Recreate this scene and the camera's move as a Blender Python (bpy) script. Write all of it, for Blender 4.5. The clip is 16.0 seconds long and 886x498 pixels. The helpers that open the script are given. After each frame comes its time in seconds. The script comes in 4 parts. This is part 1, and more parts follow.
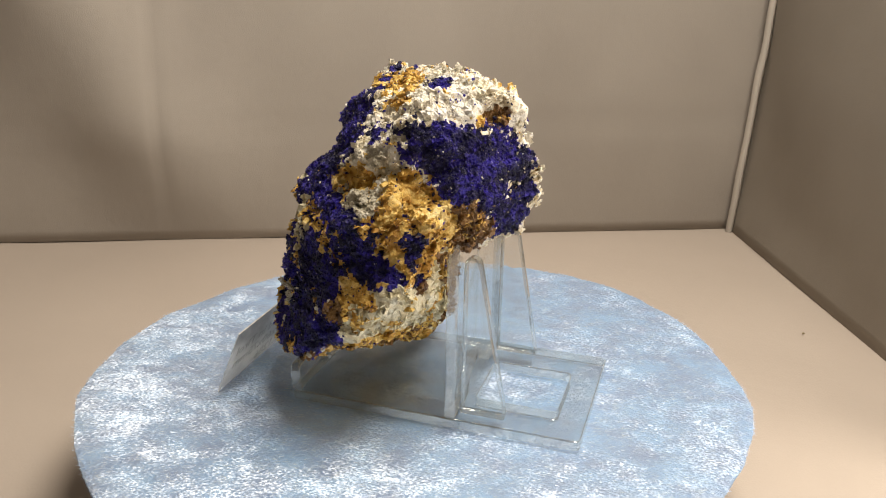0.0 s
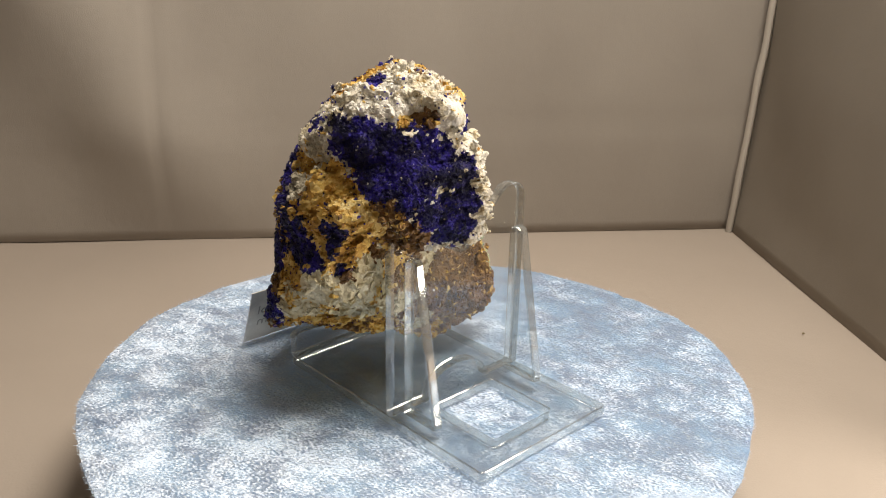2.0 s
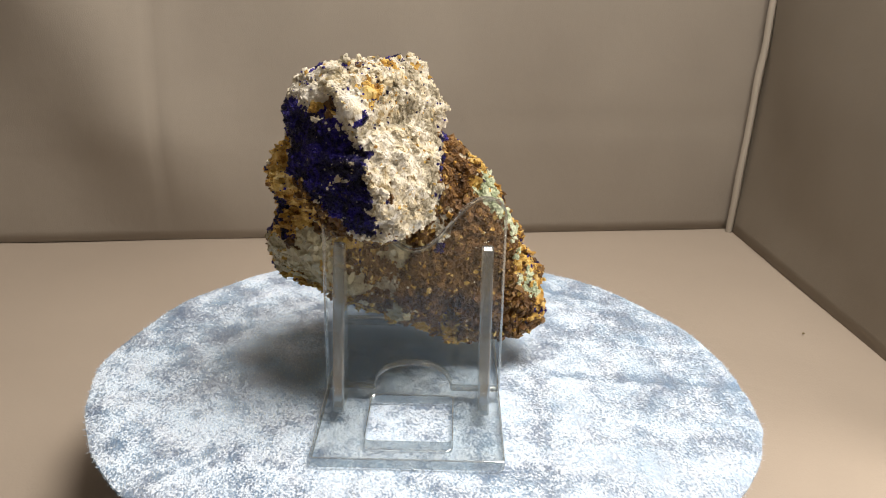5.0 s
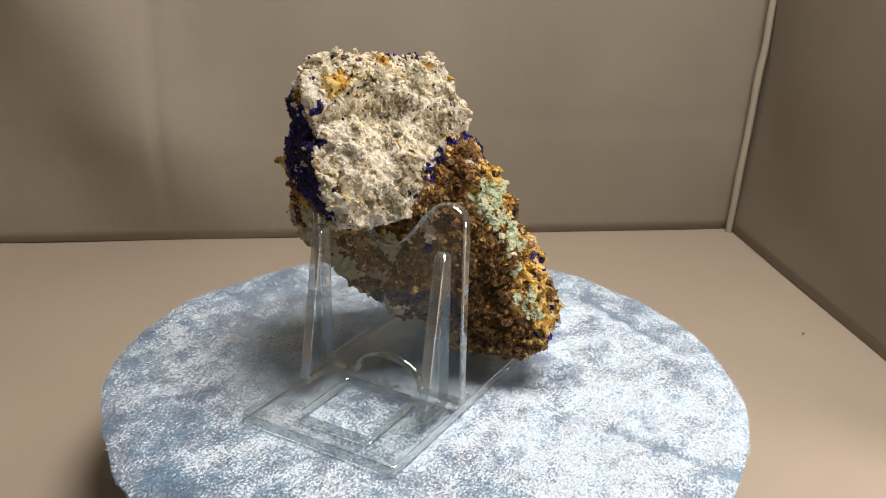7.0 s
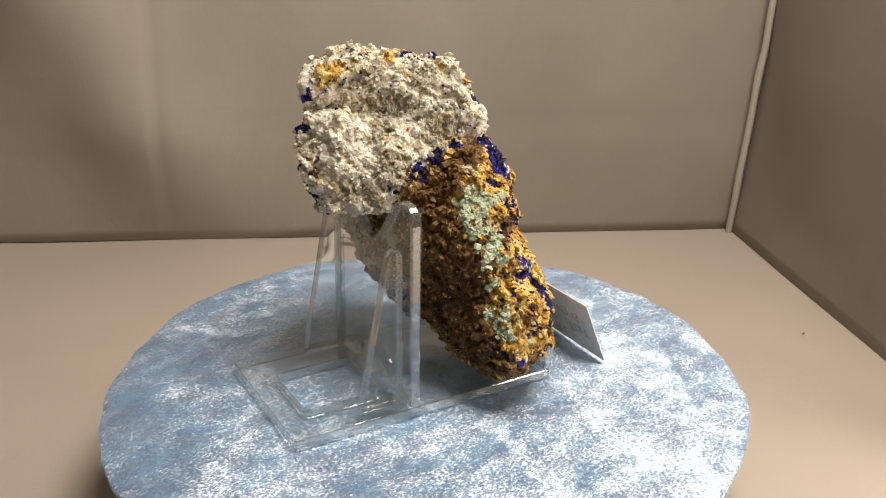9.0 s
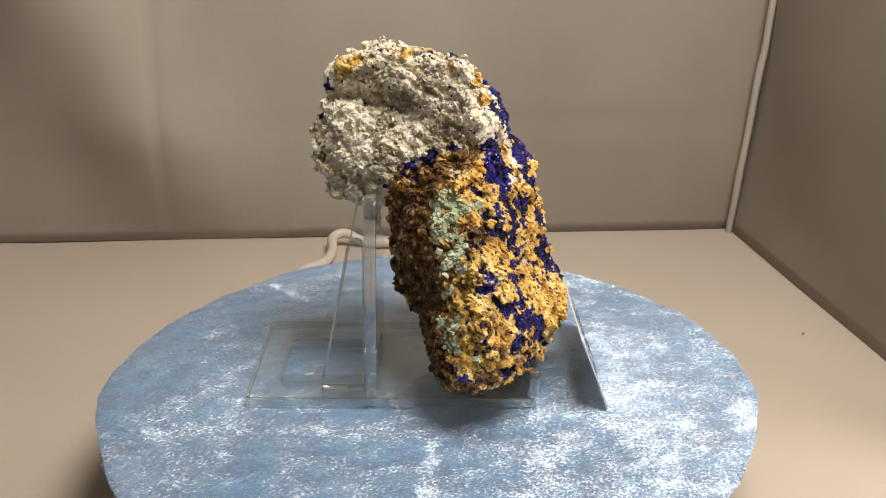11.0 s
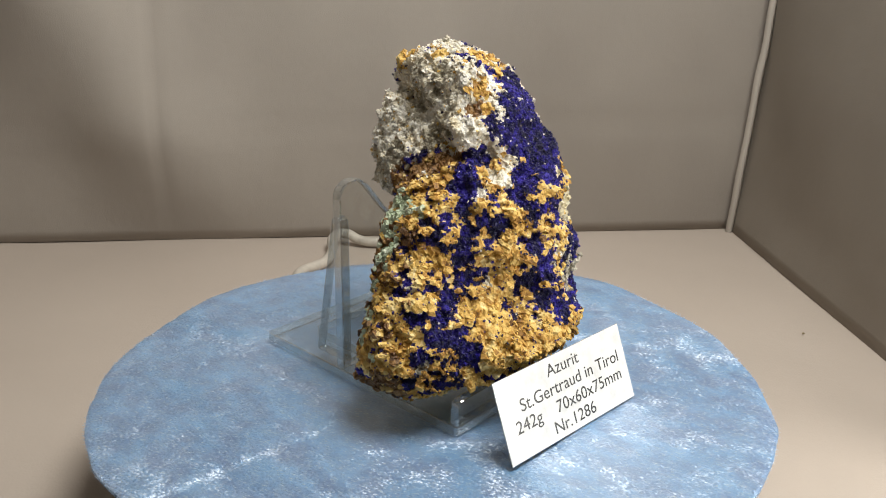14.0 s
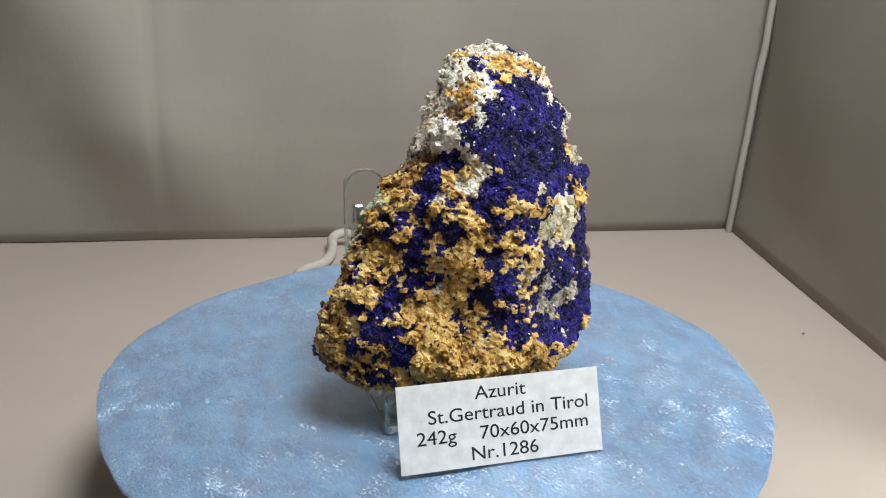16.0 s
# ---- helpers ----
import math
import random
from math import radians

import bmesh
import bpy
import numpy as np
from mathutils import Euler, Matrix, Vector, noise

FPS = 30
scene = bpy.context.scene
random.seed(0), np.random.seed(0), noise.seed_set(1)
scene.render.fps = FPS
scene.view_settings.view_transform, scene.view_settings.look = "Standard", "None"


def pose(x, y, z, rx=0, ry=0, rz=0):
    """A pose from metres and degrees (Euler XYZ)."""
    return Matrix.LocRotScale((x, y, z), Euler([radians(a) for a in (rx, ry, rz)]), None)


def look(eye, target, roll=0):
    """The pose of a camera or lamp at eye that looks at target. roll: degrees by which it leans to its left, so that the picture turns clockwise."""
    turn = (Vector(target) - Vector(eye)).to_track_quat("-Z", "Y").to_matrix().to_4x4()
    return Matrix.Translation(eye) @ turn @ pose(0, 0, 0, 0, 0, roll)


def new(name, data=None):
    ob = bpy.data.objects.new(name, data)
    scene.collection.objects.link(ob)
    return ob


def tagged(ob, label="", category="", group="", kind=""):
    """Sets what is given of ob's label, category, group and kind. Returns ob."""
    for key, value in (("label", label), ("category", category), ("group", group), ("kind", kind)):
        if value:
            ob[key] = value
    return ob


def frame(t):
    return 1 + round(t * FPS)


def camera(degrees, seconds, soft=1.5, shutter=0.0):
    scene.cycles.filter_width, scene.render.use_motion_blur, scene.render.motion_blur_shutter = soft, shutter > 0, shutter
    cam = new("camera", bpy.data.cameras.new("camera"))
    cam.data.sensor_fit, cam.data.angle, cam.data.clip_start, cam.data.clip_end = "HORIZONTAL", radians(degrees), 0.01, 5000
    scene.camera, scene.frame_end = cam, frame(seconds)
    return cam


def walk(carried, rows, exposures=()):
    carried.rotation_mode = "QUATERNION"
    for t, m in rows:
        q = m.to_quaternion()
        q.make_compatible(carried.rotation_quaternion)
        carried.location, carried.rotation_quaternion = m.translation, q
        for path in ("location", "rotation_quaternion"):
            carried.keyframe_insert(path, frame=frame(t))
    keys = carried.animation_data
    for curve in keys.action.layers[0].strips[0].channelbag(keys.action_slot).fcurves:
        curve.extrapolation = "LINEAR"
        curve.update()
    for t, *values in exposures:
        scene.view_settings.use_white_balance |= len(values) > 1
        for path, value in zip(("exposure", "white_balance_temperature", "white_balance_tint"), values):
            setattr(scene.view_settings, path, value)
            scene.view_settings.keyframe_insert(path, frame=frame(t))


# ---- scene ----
cam = camera(52.9, 16.0, soft=1.0)
MM = 0.001
EYE = pose(0.0, -0.200, 0.140, 69.0, 0, -0.98) @ pose(0, 0, 0, 0, 0, 1.16)
walk(cam, [(0.0, EYE), (16.0, EYE)], exposures=[(0, 0.15, 6680, 10), (0.4, 0.04, 6680, 10), (1.5, -0.03, 6680, 10), (3.5, -0.18, 6680, 10), (6.5, -0.11, 6730, 10), (7, -0.33, 6780, 10), (8, -0.23, 6830, 10), (9, -0.08, 6780, 10), (11.5, -0.01, 6470, 8.5), (12.5, -0.01, 6190, 7.5), (13, 0.1, 6150, 7), (14.5, -0.07, 5850, 6.5), (16, -0.02, 5570, 6)])

DISC = 0.030          # height of the velvet above the table
SPIN = 14.63          # degrees a second, clockwise from above

# ---- light: two work lamps beside the open front of a fabric tent, and a dim room ----
world = bpy.data.worlds.new("world")
scene.world = world
world.use_nodes = True
world.node_tree.nodes["Background"].inputs[0].default_value = (1.0, 0.93, 0.85, 1)
world.node_tree.nodes["Background"].inputs[1].default_value = 0.06


def lamp(name, eye, target, size, watts, colour):
    d = bpy.data.lights.new(name, "AREA")
    d.shape, d.size, d.energy, d.color = "DISK", size, watts, colour
    ob = new(name, d)
    ob.matrix_world = look(eye, target)
    return ob


lamp("lamp_side", (0.238, -0.088, 0.068), (0.0, 0.0, 0.055), 0.08, 0.36, (1.0, 0.90, 0.775))
lamp("lamp_top", (0.108, -0.045, 0.43), (0.0, 0.0, 0.03), 0.22, 2.05, (1.0, 0.915, 0.80))


# ---- materials ----
class Nodes:
    """A node material under construction."""

    def __init__(self, name):
        self.m = bpy.data.materials.new(name)
        self.m.use_nodes = True
        self.t = self.m.node_tree
        self.b = self.t.nodes["Principled BSDF"]
        self.out = self.t.nodes["Material Output"]
        self.coord = self.t.nodes.new("ShaderNodeTexCoord")

    def add(self, kind, **values):
        n = self.t.nodes.new(kind)
        for k, v in values.items():
            n.inputs[k.replace("_", " ")].default_value = v
        return n

    def link(self, a, b):
        self.t.links.new(a, b)

    def noise(self, scale, detail=4, rough=0.6, vector=None):
        n = self.add("ShaderNodeTexNoise", Scale=scale, Detail=detail, Roughness=rough)
        self.link(vector or self.coord.outputs["Object"], n.inputs["Vector"])
        return n.outputs["Fac"]

    def ramp(self, fac, *stops):
        n = self.t.nodes.new("ShaderNodeValToRGB")
        e = n.color_ramp.elements
        while len(e) < len(stops):
            e.new(0.5)
        for s, (pos, col) in zip(e, stops):
            s.position, s.color = pos, (*col, 1)
        self.link(fac, n.inputs[0])
        return n.outputs[0]

    def mix(self, fac, a, b, blend="MIX"):
        n = self.t.nodes.new("ShaderNodeMix")
        n.data_type, n.blend_type = "RGBA", blend
        if isinstance(fac, (int, float)):
            n.inputs[0].default_value = fac
        else:
            self.link(fac, n.inputs[0])
        for v, s in ((a, n.inputs[6]), (b, n.inputs[7])):
            if isinstance(v, tuple):
                s.default_value = (*v, 1)
            else:
                self.link(v, s)
        return n.outputs[2]

    def bump(self, height, strength, distance, normal=None):
        n = self.add("ShaderNodeBump", Strength=strength, Distance=distance)
        self.link(height, n.inputs["Height"])
        if normal:
            self.link(normal, n.inputs["Normal"])
        return n.outputs[0]

    def finish(self, colour, rough, normal=None, **values):
        if isinstance(colour, tuple):
            self.b.inputs["Base Color"].default_value = (*colour, 1)
        else:
            self.link(colour, self.b.inputs["Base Color"])
        if isinstance(rough, (int, float)):
            self.b.inputs["Roughness"].default_value = rough
        else:
            self.link(rough, self.b.inputs["Roughness"])
        if normal:
            self.link(normal, self.b.inputs["Normal"])
        for k, v in values.items():
            self.b.inputs[k.replace("_", " ")].default_value = v
        return self.m


def fabric(name, light, dark, scale=2600.0):
    """Matt woven tent cloth: weave, faint stains and soft creases."""
    n = Nodes(name)
    big = n.ramp(n.noise(9, 3, 0.55), (0.3, dark), (0.7, light))
    fine = n.noise(scale, 2, 0.5)
    col = n.mix(0.10, big, n.ramp(fine, (0.35, dark), (0.65, light)))
    b1 = n.bump(n.noise(30, 4, 0.6), 0.15, 0.004)
    return n.finish(col, 0.9, n.bump(fine, 0.25, 0.0003, b1), Specular_IOR_Level=0.2)


def mineral(name, stops, grain, rough, bump=0.8, island=0.35, cells=620.0, flecks=(), **values):
    """Crystalline mineral: colour by grain, by crystal and by broad stain."""
    n = Nodes(name)
    geo = n.t.nodes.new("ShaderNodeNewGeometry")
    g = n.noise(grain, 5, 0.65)
    mixed = n.t.nodes.new("ShaderNodeMix")
    mixed.inputs[0].default_value = island
    n.link(g, mixed.inputs[2])
    n.link(geo.outputs["Random Per Island"], mixed.inputs[3])
    facet = n.add("ShaderNodeTexVoronoi", Scale=cells)
    n.link(n.coord.outputs["Object"], facet.inputs["Vector"])
    split = n.t.nodes.new("ShaderNodeSeparateColor")
    n.link(facet.outputs["Color"], split.inputs[0])
    tone = n.t.nodes.new("ShaderNodeMix")
    tone.inputs[0].default_value = 0.32
    n.link(mixed.outputs[0], tone.inputs[2])
    n.link(split.outputs[0], tone.inputs[3])
    stain = n.t.nodes.new("ShaderNodeMix")
    stain.inputs[0].default_value = 0.24
    n.link(tone.outputs[0], stain.inputs[2])
    n.link(n.ramp(n.noise(130, 3, 0.6), (0.32, (0.0, 0.0, 0.0)), (0.68, (1.0, 1.0, 1.0))), stain.inputs[3])
    col = n.ramp(stain.outputs[0], *stops)
    for scale, start, tint in flecks:
        spots = n.ramp(n.noise(scale, 4, 0.7), (start, (0.0, 0.0, 0.0)), (start + 0.05, (1.0, 1.0, 1.0)))
        col = n.mix(spots, col, tint)
    r = n.add("ShaderNodeMapRange", From_Min=0.3, From_Max=0.7, To_Min=rough - 0.15, To_Max=rough + 0.2)
    n.link(n.noise(grain * 2.3, 2), r.inputs["Value"])
    nb = n.bump(n.noise(grain * 1.7, 4, 0.7), bump, 0.0008)
    return n.finish(col, r.outputs[0], nb, **values)


CALCITE = mineral("white_calcite", [(0.22, (0.46, 0.33, 0.14)), (0.37, (0.79, 0.71, 0.53)), (0.60, (0.92, 0.89, 0.82))], 420, 0.40,
                  flecks=[(900, 0.62, (0.40, 0.34, 0.22)), (1400, 0.71, (0.05, 0.04, 0.25))])
# clear grey calcite, also the painted shade on the white calcite side
CLEAR_AND_SHADE = mineral("grey_and_shaded_calcite", [(0.2, (0.26, 0.22, 0.14)), (0.5, (0.56, 0.51, 0.40)), (0.8, (0.80, 0.77, 0.68))], 500, 0.30, flecks=[(1200, 0.64, (0.12, 0.10, 0.06))])
AZURE = mineral("blue_azurite", [(0.26, (0.002, 0.002, 0.018)), (0.48, (0.007, 0.005, 0.085)), (0.66, (0.034, 0.021, 0.37)), (0.92, (0.15, 0.12, 0.55))], 900, 0.36, 0.9, flecks=[(700, 0.66, (0.30, 0.22, 0.10)), (1500, 0.66, (0.55, 0.52, 0.66))])
OCHRE = mineral("ochre_limonite", [(0.26, (0.13, 0.055, 0.012)), (0.40, (0.49, 0.26, 0.042)), (0.56, (0.79, 0.54, 0.145)), (0.80, (0.93, 0.80, 0.44))], 380, 0.55,
                flecks=[(650, 0.66, (0.12, 0.055, 0.012)), (1300, 0.66, (0.02, 0.016, 0.12))])
BROWN = mineral("brown_siderite", [(0.2, (0.03, 0.014, 0.005)), (0.45, (0.15, 0.07, 0.02)), (0.68, (0.32, 0.18, 0.06)), (0.9, (0.58, 0.42, 0.22))], 420, 0.42, flecks=[(800, 0.68, (0.50, 0.32, 0.09))])
GREEN = mineral("pale_green_malachite", [(0.2, (0.26, 0.31, 0.17)), (0.5, (0.54, 0.62, 0.45)), (0.8, (0.78, 0.82, 0.68))], 420, 0.5)
CREAM = mineral("cream_dolomite", [(0.2, (0.40, 0.32, 0.15)), (0.5, (0.70, 0.63, 0.43)), (0.8, (0.80, 0.77, 0.63))], 300, 0.4, flecks=[(900, 0.68, (0.05, 0.05, 0.22))])
MINERALS = [CALCITE, AZURE, OCHRE, BROWN, GREEN, CREAM, CLEAR_AND_SHADE]

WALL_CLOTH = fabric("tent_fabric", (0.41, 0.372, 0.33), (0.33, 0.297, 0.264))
# same tent cloth for the side walls, their shade put into a darker colour
SHADED_CLOTH = fabric("tent_fabric_shaded", (0.335, 0.30, 0.26), (0.265, 0.237, 0.203))
FLOOR_CLOTH = fabric("table_fabric", (0.54, 0.47, 0.41), (0.48, 0.415, 0.36), 1500)
EDGING = fabric("tent_edging", (0.56, 0.52, 0.465), (0.48, 0.44, 0.39))
PAINT = fabric("room_paint", (0.34, 0.32, 0.29), (0.28, 0.265, 0.24), 200)


def velvet():
    """Crushed velvet: a pile that leans one way, in patches, and shines along its lean."""
    n = Nodes("pale_blue_crushed_velvet")
    stretch = n.add("ShaderNodeMapping", Scale=(1.0, 1.3, 1.0), Rotation=(0, 0, 0.35))
    n.link(n.coord.outputs["Object"], stretch.inputs[0])
    sv = stretch.outputs[0]
    warp = n.add("ShaderNodeTexNoise", Scale=105.0, Detail=9.0, Roughness=0.72)
    n.link(sv, warp.inputs["Vector"])
    fine = n.add("ShaderNodeTexNoise", Scale=1500.0, Detail=2.0, Roughness=0.6)
    n.link(sv, fine.inputs["Vector"])
    centre = n.t.nodes.new("ShaderNodeVectorMath")
    centre.operation = "SUBTRACT"
    centre.inputs[1].default_value = (0.5, 0.5, 0.5)
    n.link(warp.outputs["Color"], centre.inputs[0])
    scale = n.t.nodes.new("ShaderNodeVectorMath")
    scale.operation = "SCALE"
    scale.inputs["Scale"].default_value = 2.6
    n.link(centre.outputs[0], scale.inputs[0])
    centre2 = n.t.nodes.new("ShaderNodeVectorMath")
    centre2.operation = "SUBTRACT"
    centre2.inputs[1].default_value = (0.5, 0.5, 0.5)
    n.link(fine.outputs["Color"], centre2.inputs[0])
    scale2 = n.t.nodes.new("ShaderNodeVectorMath")
    scale2.operation = "SCALE"
    scale2.inputs["Scale"].default_value = 2.3
    n.link(centre2.outputs[0], scale2.inputs[0])
    lean = n.t.nodes.new("ShaderNodeVectorMath")
    lean.operation = "ADD"
    n.link(scale.outputs[0], lean.inputs[0])
    n.link(scale2.outputs[0], lean.inputs[1])
    nap = n.t.nodes.new("ShaderNodeVectorMath")
    nap.operation = "ADD"
    nap.inputs[1].default_value = (0.42, 0.03, 1.0)
    flat = n.t.nodes.new("ShaderNodeVectorMath")
    flat.operation = "MULTIPLY"
    flat.inputs[1].default_value = (1, 1, 0.15)
    broad = n.add("ShaderNodeTexNoise", Scale=26.0, Detail=2.0, Roughness=0.5)
    n.link(sv, broad.inputs["Vector"])
    centre3 = n.t.nodes.new("ShaderNodeVectorMath")
    centre3.operation = "MULTIPLY_ADD"
    centre3.inputs[1].default_value = (1.0, 1.0, 1.0)
    centre3.inputs[2].default_value = (-0.5, -0.5, -0.5)
    n.link(broad.outputs["Color"], centre3.inputs[0])
    lean2 = n.t.nodes.new("ShaderNodeVectorMath")
    lean2.operation = "ADD"
    n.link(lean.outputs[0], lean2.inputs[0])
    n.link(centre3.outputs[0], lean2.inputs[1])
    brushed = n.t.nodes.new("ShaderNodeAttribute")
    brushed.attribute_name = "crease"
    against = n.t.nodes.new("ShaderNodeVectorMath")
    against.operation = "SCALE"
    against.inputs[0].default_value = (-0.75, 0.3, 0.0)
    n.link(brushed.outputs["Fac"], against.inputs["Scale"])
    lean3 = n.t.nodes.new("ShaderNodeVectorMath")
    lean3.operation = "ADD"
    n.link(lean2.outputs[0], lean3.inputs[0])
    n.link(against.outputs[0], lean3.inputs[1])
    n.link(lean3.outputs[0], flat.inputs[0])
    n.link(flat.outputs[0], nap.inputs[0])
    turn = n.t.nodes.new("ShaderNodeVectorTransform")
    turn.vector_type, turn.convert_from, turn.convert_to = "NORMAL", "OBJECT", "WORLD"
    n.link(nap.outputs[0], turn.inputs[0])
    norm = n.t.nodes.new("ShaderNodeVectorMath")
    norm.operation = "NORMALIZE"
    n.link(turn.outputs[0], norm.inputs[0])
    col = n.ramp(n.noise(110, 5, 0.65, sv), (0.38, (0.016, 0.16, 0.50)), (0.64, (0.10, 0.42, 0.90)))
    # pale streaks in the base colour stand in for sheen on the pile
    sheen_paint = n.ramp(n.noise(420, 6, 0.75, sv), (0.50, (0.0, 0.0, 0.0)), (0.70, (0.36, 0.36, 0.36)))
    col = n.mix(sheen_paint, col, (0.46, 0.64, 0.82))
    # fine fibre glints, likewise painted into the base colour
    fibre = n.add("ShaderNodeMapping", Scale=(0.35, 1.6, 1.0), Rotation=(0, 0, -0.4))
    n.link(n.coord.outputs["Object"], fibre.inputs[0])
    glint_paint = n.ramp(n.noise(2300, 2, 0.5, fibre.outputs[0]), (0.57, (0.0, 0.0, 0.0)), (0.68, (0.7, 0.7, 0.7)))
    col = n.mix(glint_paint, col, (0.70, 0.82, 0.92))
    body = n.t.nodes.new("ShaderNodeBsdfDiffuse")
    n.link(col, body.inputs["Color"])
    n.link(n.bump(fine.outputs["Fac"], 0.9, 0.0010), body.inputs["Normal"])
    shine = n.t.nodes.new("ShaderNodeBsdfAnisotropic")
    shine.inputs["Color"].default_value = (0.84, 0.91, 1.0, 1)
    shine.inputs["Roughness"].default_value = 0.60
    n.link(norm.outputs[0], shine.inputs["Normal"])
    both = n.t.nodes.new("ShaderNodeMixShader")
    both.inputs[0].default_value = 0.57
    n.link(body.outputs[0], both.inputs[1])
    n.link(shine.outputs[0], both.inputs[2])
    n.link(both.outputs[0], n.out.inputs["Surface"])
    return n.m


VELVET = velvet()


def acrylic(name, clear, cloudy, rough, shine):
    """Clear plastic plate: see-through, mirror-like at a slant, cloudy where it is sawn or scuffed."""
    n = Nodes(name)
    see = n.t.nodes.new("ShaderNodeBsdfTransparent")
    see.inputs[0].default_value = (*clear, 1)
    haze = n.t.nodes.new("ShaderNodeBsdfDiffuse")
    haze.inputs[0].default_value = (0.78, 0.81, 0.82, 1)
    thru = n.t.nodes.new("ShaderNodeBsdfTranslucent")
    thru.inputs[0].default_value = (0.78, 0.82, 0.83, 1)
    scuff = n.ramp(n.noise(260, 6, 0.75), (0.45, (cloudy * 0.5,) * 3), (0.75, (cloudy * 1.6,) * 3))
    fog = n.t.nodes.new("ShaderNodeMixShader")
    fog.inputs[0].default_value = 0.5
    n.link(haze.outputs[0], fog.inputs[1])
    n.link(thru.outputs[0], fog.inputs[2])
    body = n.t.nodes.new("ShaderNodeMixShader")
    n.link(scuff, body.inputs[0])
    n.link(see.outputs[0], body.inputs[1])
    n.link(fog.outputs[0], body.inputs[2])
    gloss = n.t.nodes.new("ShaderNodeBsdfAnisotropic")
    gloss.inputs["Color"].default_value = (0.97, 0.98, 0.98, 1)
    gloss.inputs["Roughness"].default_value = rough
    face = n.add("ShaderNodeLayerWeight", Blend=0.5)
    power = n.t.nodes.new("ShaderNodeMath")
    power.operation = "POWER"
    power.inputs[1].default_value = 4.0
    n.link(face.outputs["Facing"], power.inputs[0])
    edge = n.t.nodes.new("ShaderNodeMath")
    edge.operation = "MULTIPLY_ADD"
    edge.inputs[1].default_value, edge.inputs[2].default_value = 0.7, shine
    n.link(power.outputs[0], edge.inputs[0])
    whole = n.t.nodes.new("ShaderNodeMixShader")
    n.link(edge.outputs[0], whole.inputs[0])
    n.link(body.outputs[0], whole.inputs[1])
    n.link(gloss.outputs[0], whole.inputs[2])
    n.link(whole.outputs[0], n.out.inputs["Surface"])
    return n.m


ACRYLIC = acrylic("clear_acrylic", (0.965, 0.972, 0.968), 0.003, 0.03, 0.045)
SAWN = acrylic("sawn_acrylic_edge", (0.72, 0.75, 0.75), 0.26, 0.06, 0.30)


def plain(name, colour, rough, grain=300.0, **values):
    n = Nodes(name)
    dark = tuple(c * 0.8 for c in colour)
    return n.finish(n.ramp(n.noise(grain, 3), (0.3, dark), (0.7, colour)), rough, n.bump(n.noise(grain * 3, 3), 0.1, 0.0005), **values)


BLACK = plain("black_plastic", (0.012, 0.012, 0.013), 0.35)
STEEL = plain("brushed_metal_band", (0.35, 0.34, 0.32), 0.3, Metallic=1.0)
PAPER = plain("laminated_white_card", (0.93, 0.93, 0.92), 0.16, Coat_Weight=1.0, Coat_Roughness=0.03)
INK = plain("black_print", (0.02, 0.02, 0.022), 0.4, Coat_Weight=1.0, Coat_Roughness=0.03)
FAINT = plain("print_seen_through", (0.42, 0.42, 0.42), 0.4, Coat_Weight=1.0, Coat_Roughness=0.03)
CABLE = plain("white_cable_sleeve", (0.64, 0.59, 0.52), 0.45)
CRUMB = plain("olive_crumb", (0.30, 0.25, 0.12), 0.7)


# ---- mesh helpers ----
def mesh_of(name, bm, mats, smooth=False):
    me = bpy.data.meshes.new(name)
    bm.normal_update()
    bm.to_mesh(me)
    bm.free()
    for m in (mats if isinstance(mats, (list, tuple)) else [mats]):
        me.materials.append(m)
    if smooth:
        me.polygons.foreach_set("use_smooth", [True] * len(me.polygons))
    return me


def thing(name, bm, mats, label, category, smooth=False, **tags):
    return tagged(new(name, mesh_of(name, bm, mats, smooth)), label, category, **tags)


def part(name, bm, mats, parent, label="", smooth=False, kind=""):
    ob = tagged(new(name, mesh_of(name, bm, mats, smooth)), label, kind=kind)
    ob.parent = parent
    return ob


def box(bm, x0, x1, y0, y1, z0, z1, m=None):
    vs = [bm.verts.new((x, y, z)) for z in (z0, z1) for y in (y0, y1) for x in (x0, x1)]
    for f in ((0, 2, 3, 1), (4, 5, 7, 6), (0, 1, 5, 4), (2, 6, 7, 3), (0, 4, 6, 2), (1, 3, 7, 5)):
        bm.faces.new([vs[i] for i in f])
    if m is not None:
        bmesh.ops.transform(bm, matrix=m, verts=vs)
    return vs


def prism(bm, outline, depth, m):
    """An outline in the plane (x, y), made depth thick about it along z, then placed by m."""
    rings = [[bm.verts.new(m @ Vector((x, y, s * depth / 2))) for x, y in outline] for s in (-1, 1)]
    k = len(outline)
    bm.faces.new(rings[0][::-1])
    bm.faces.new(rings[1])
    for i in range(k):
        j = (i + 1) % k
        bm.faces.new((rings[0][i], rings[0][j], rings[1][j], rings[1][i]))
    bmesh.ops.recalc_face_normals(bm, faces=bm.faces[:])


def soften(bm, width, segments=2, angle=0.6):
    es = [e for e in bm.edges if e.is_manifold and e.calc_face_angle(0) > angle]
    bmesh.ops.bevel(bm, geom=es, offset=width, segments=segments, profile=0.5, affect="EDGES", clamp_overlap=True)


def arc(cx, cy, r, a0, a1, k):
    return [(cx + r * math.cos(radians(a0 + (a1 - a0) * i / k)), cy + r * math.sin(radians(a0 + (a1 - a0) * i / k))) for i in range(k + 1)]


def sawn_edges(bm, axis):
    """The faces round the rim of a plate take the second material."""
    bm.normal_update()
    for f in bm.faces:
        if abs(f.normal.dot(axis)) < 0.93:
            f.material_index = 1


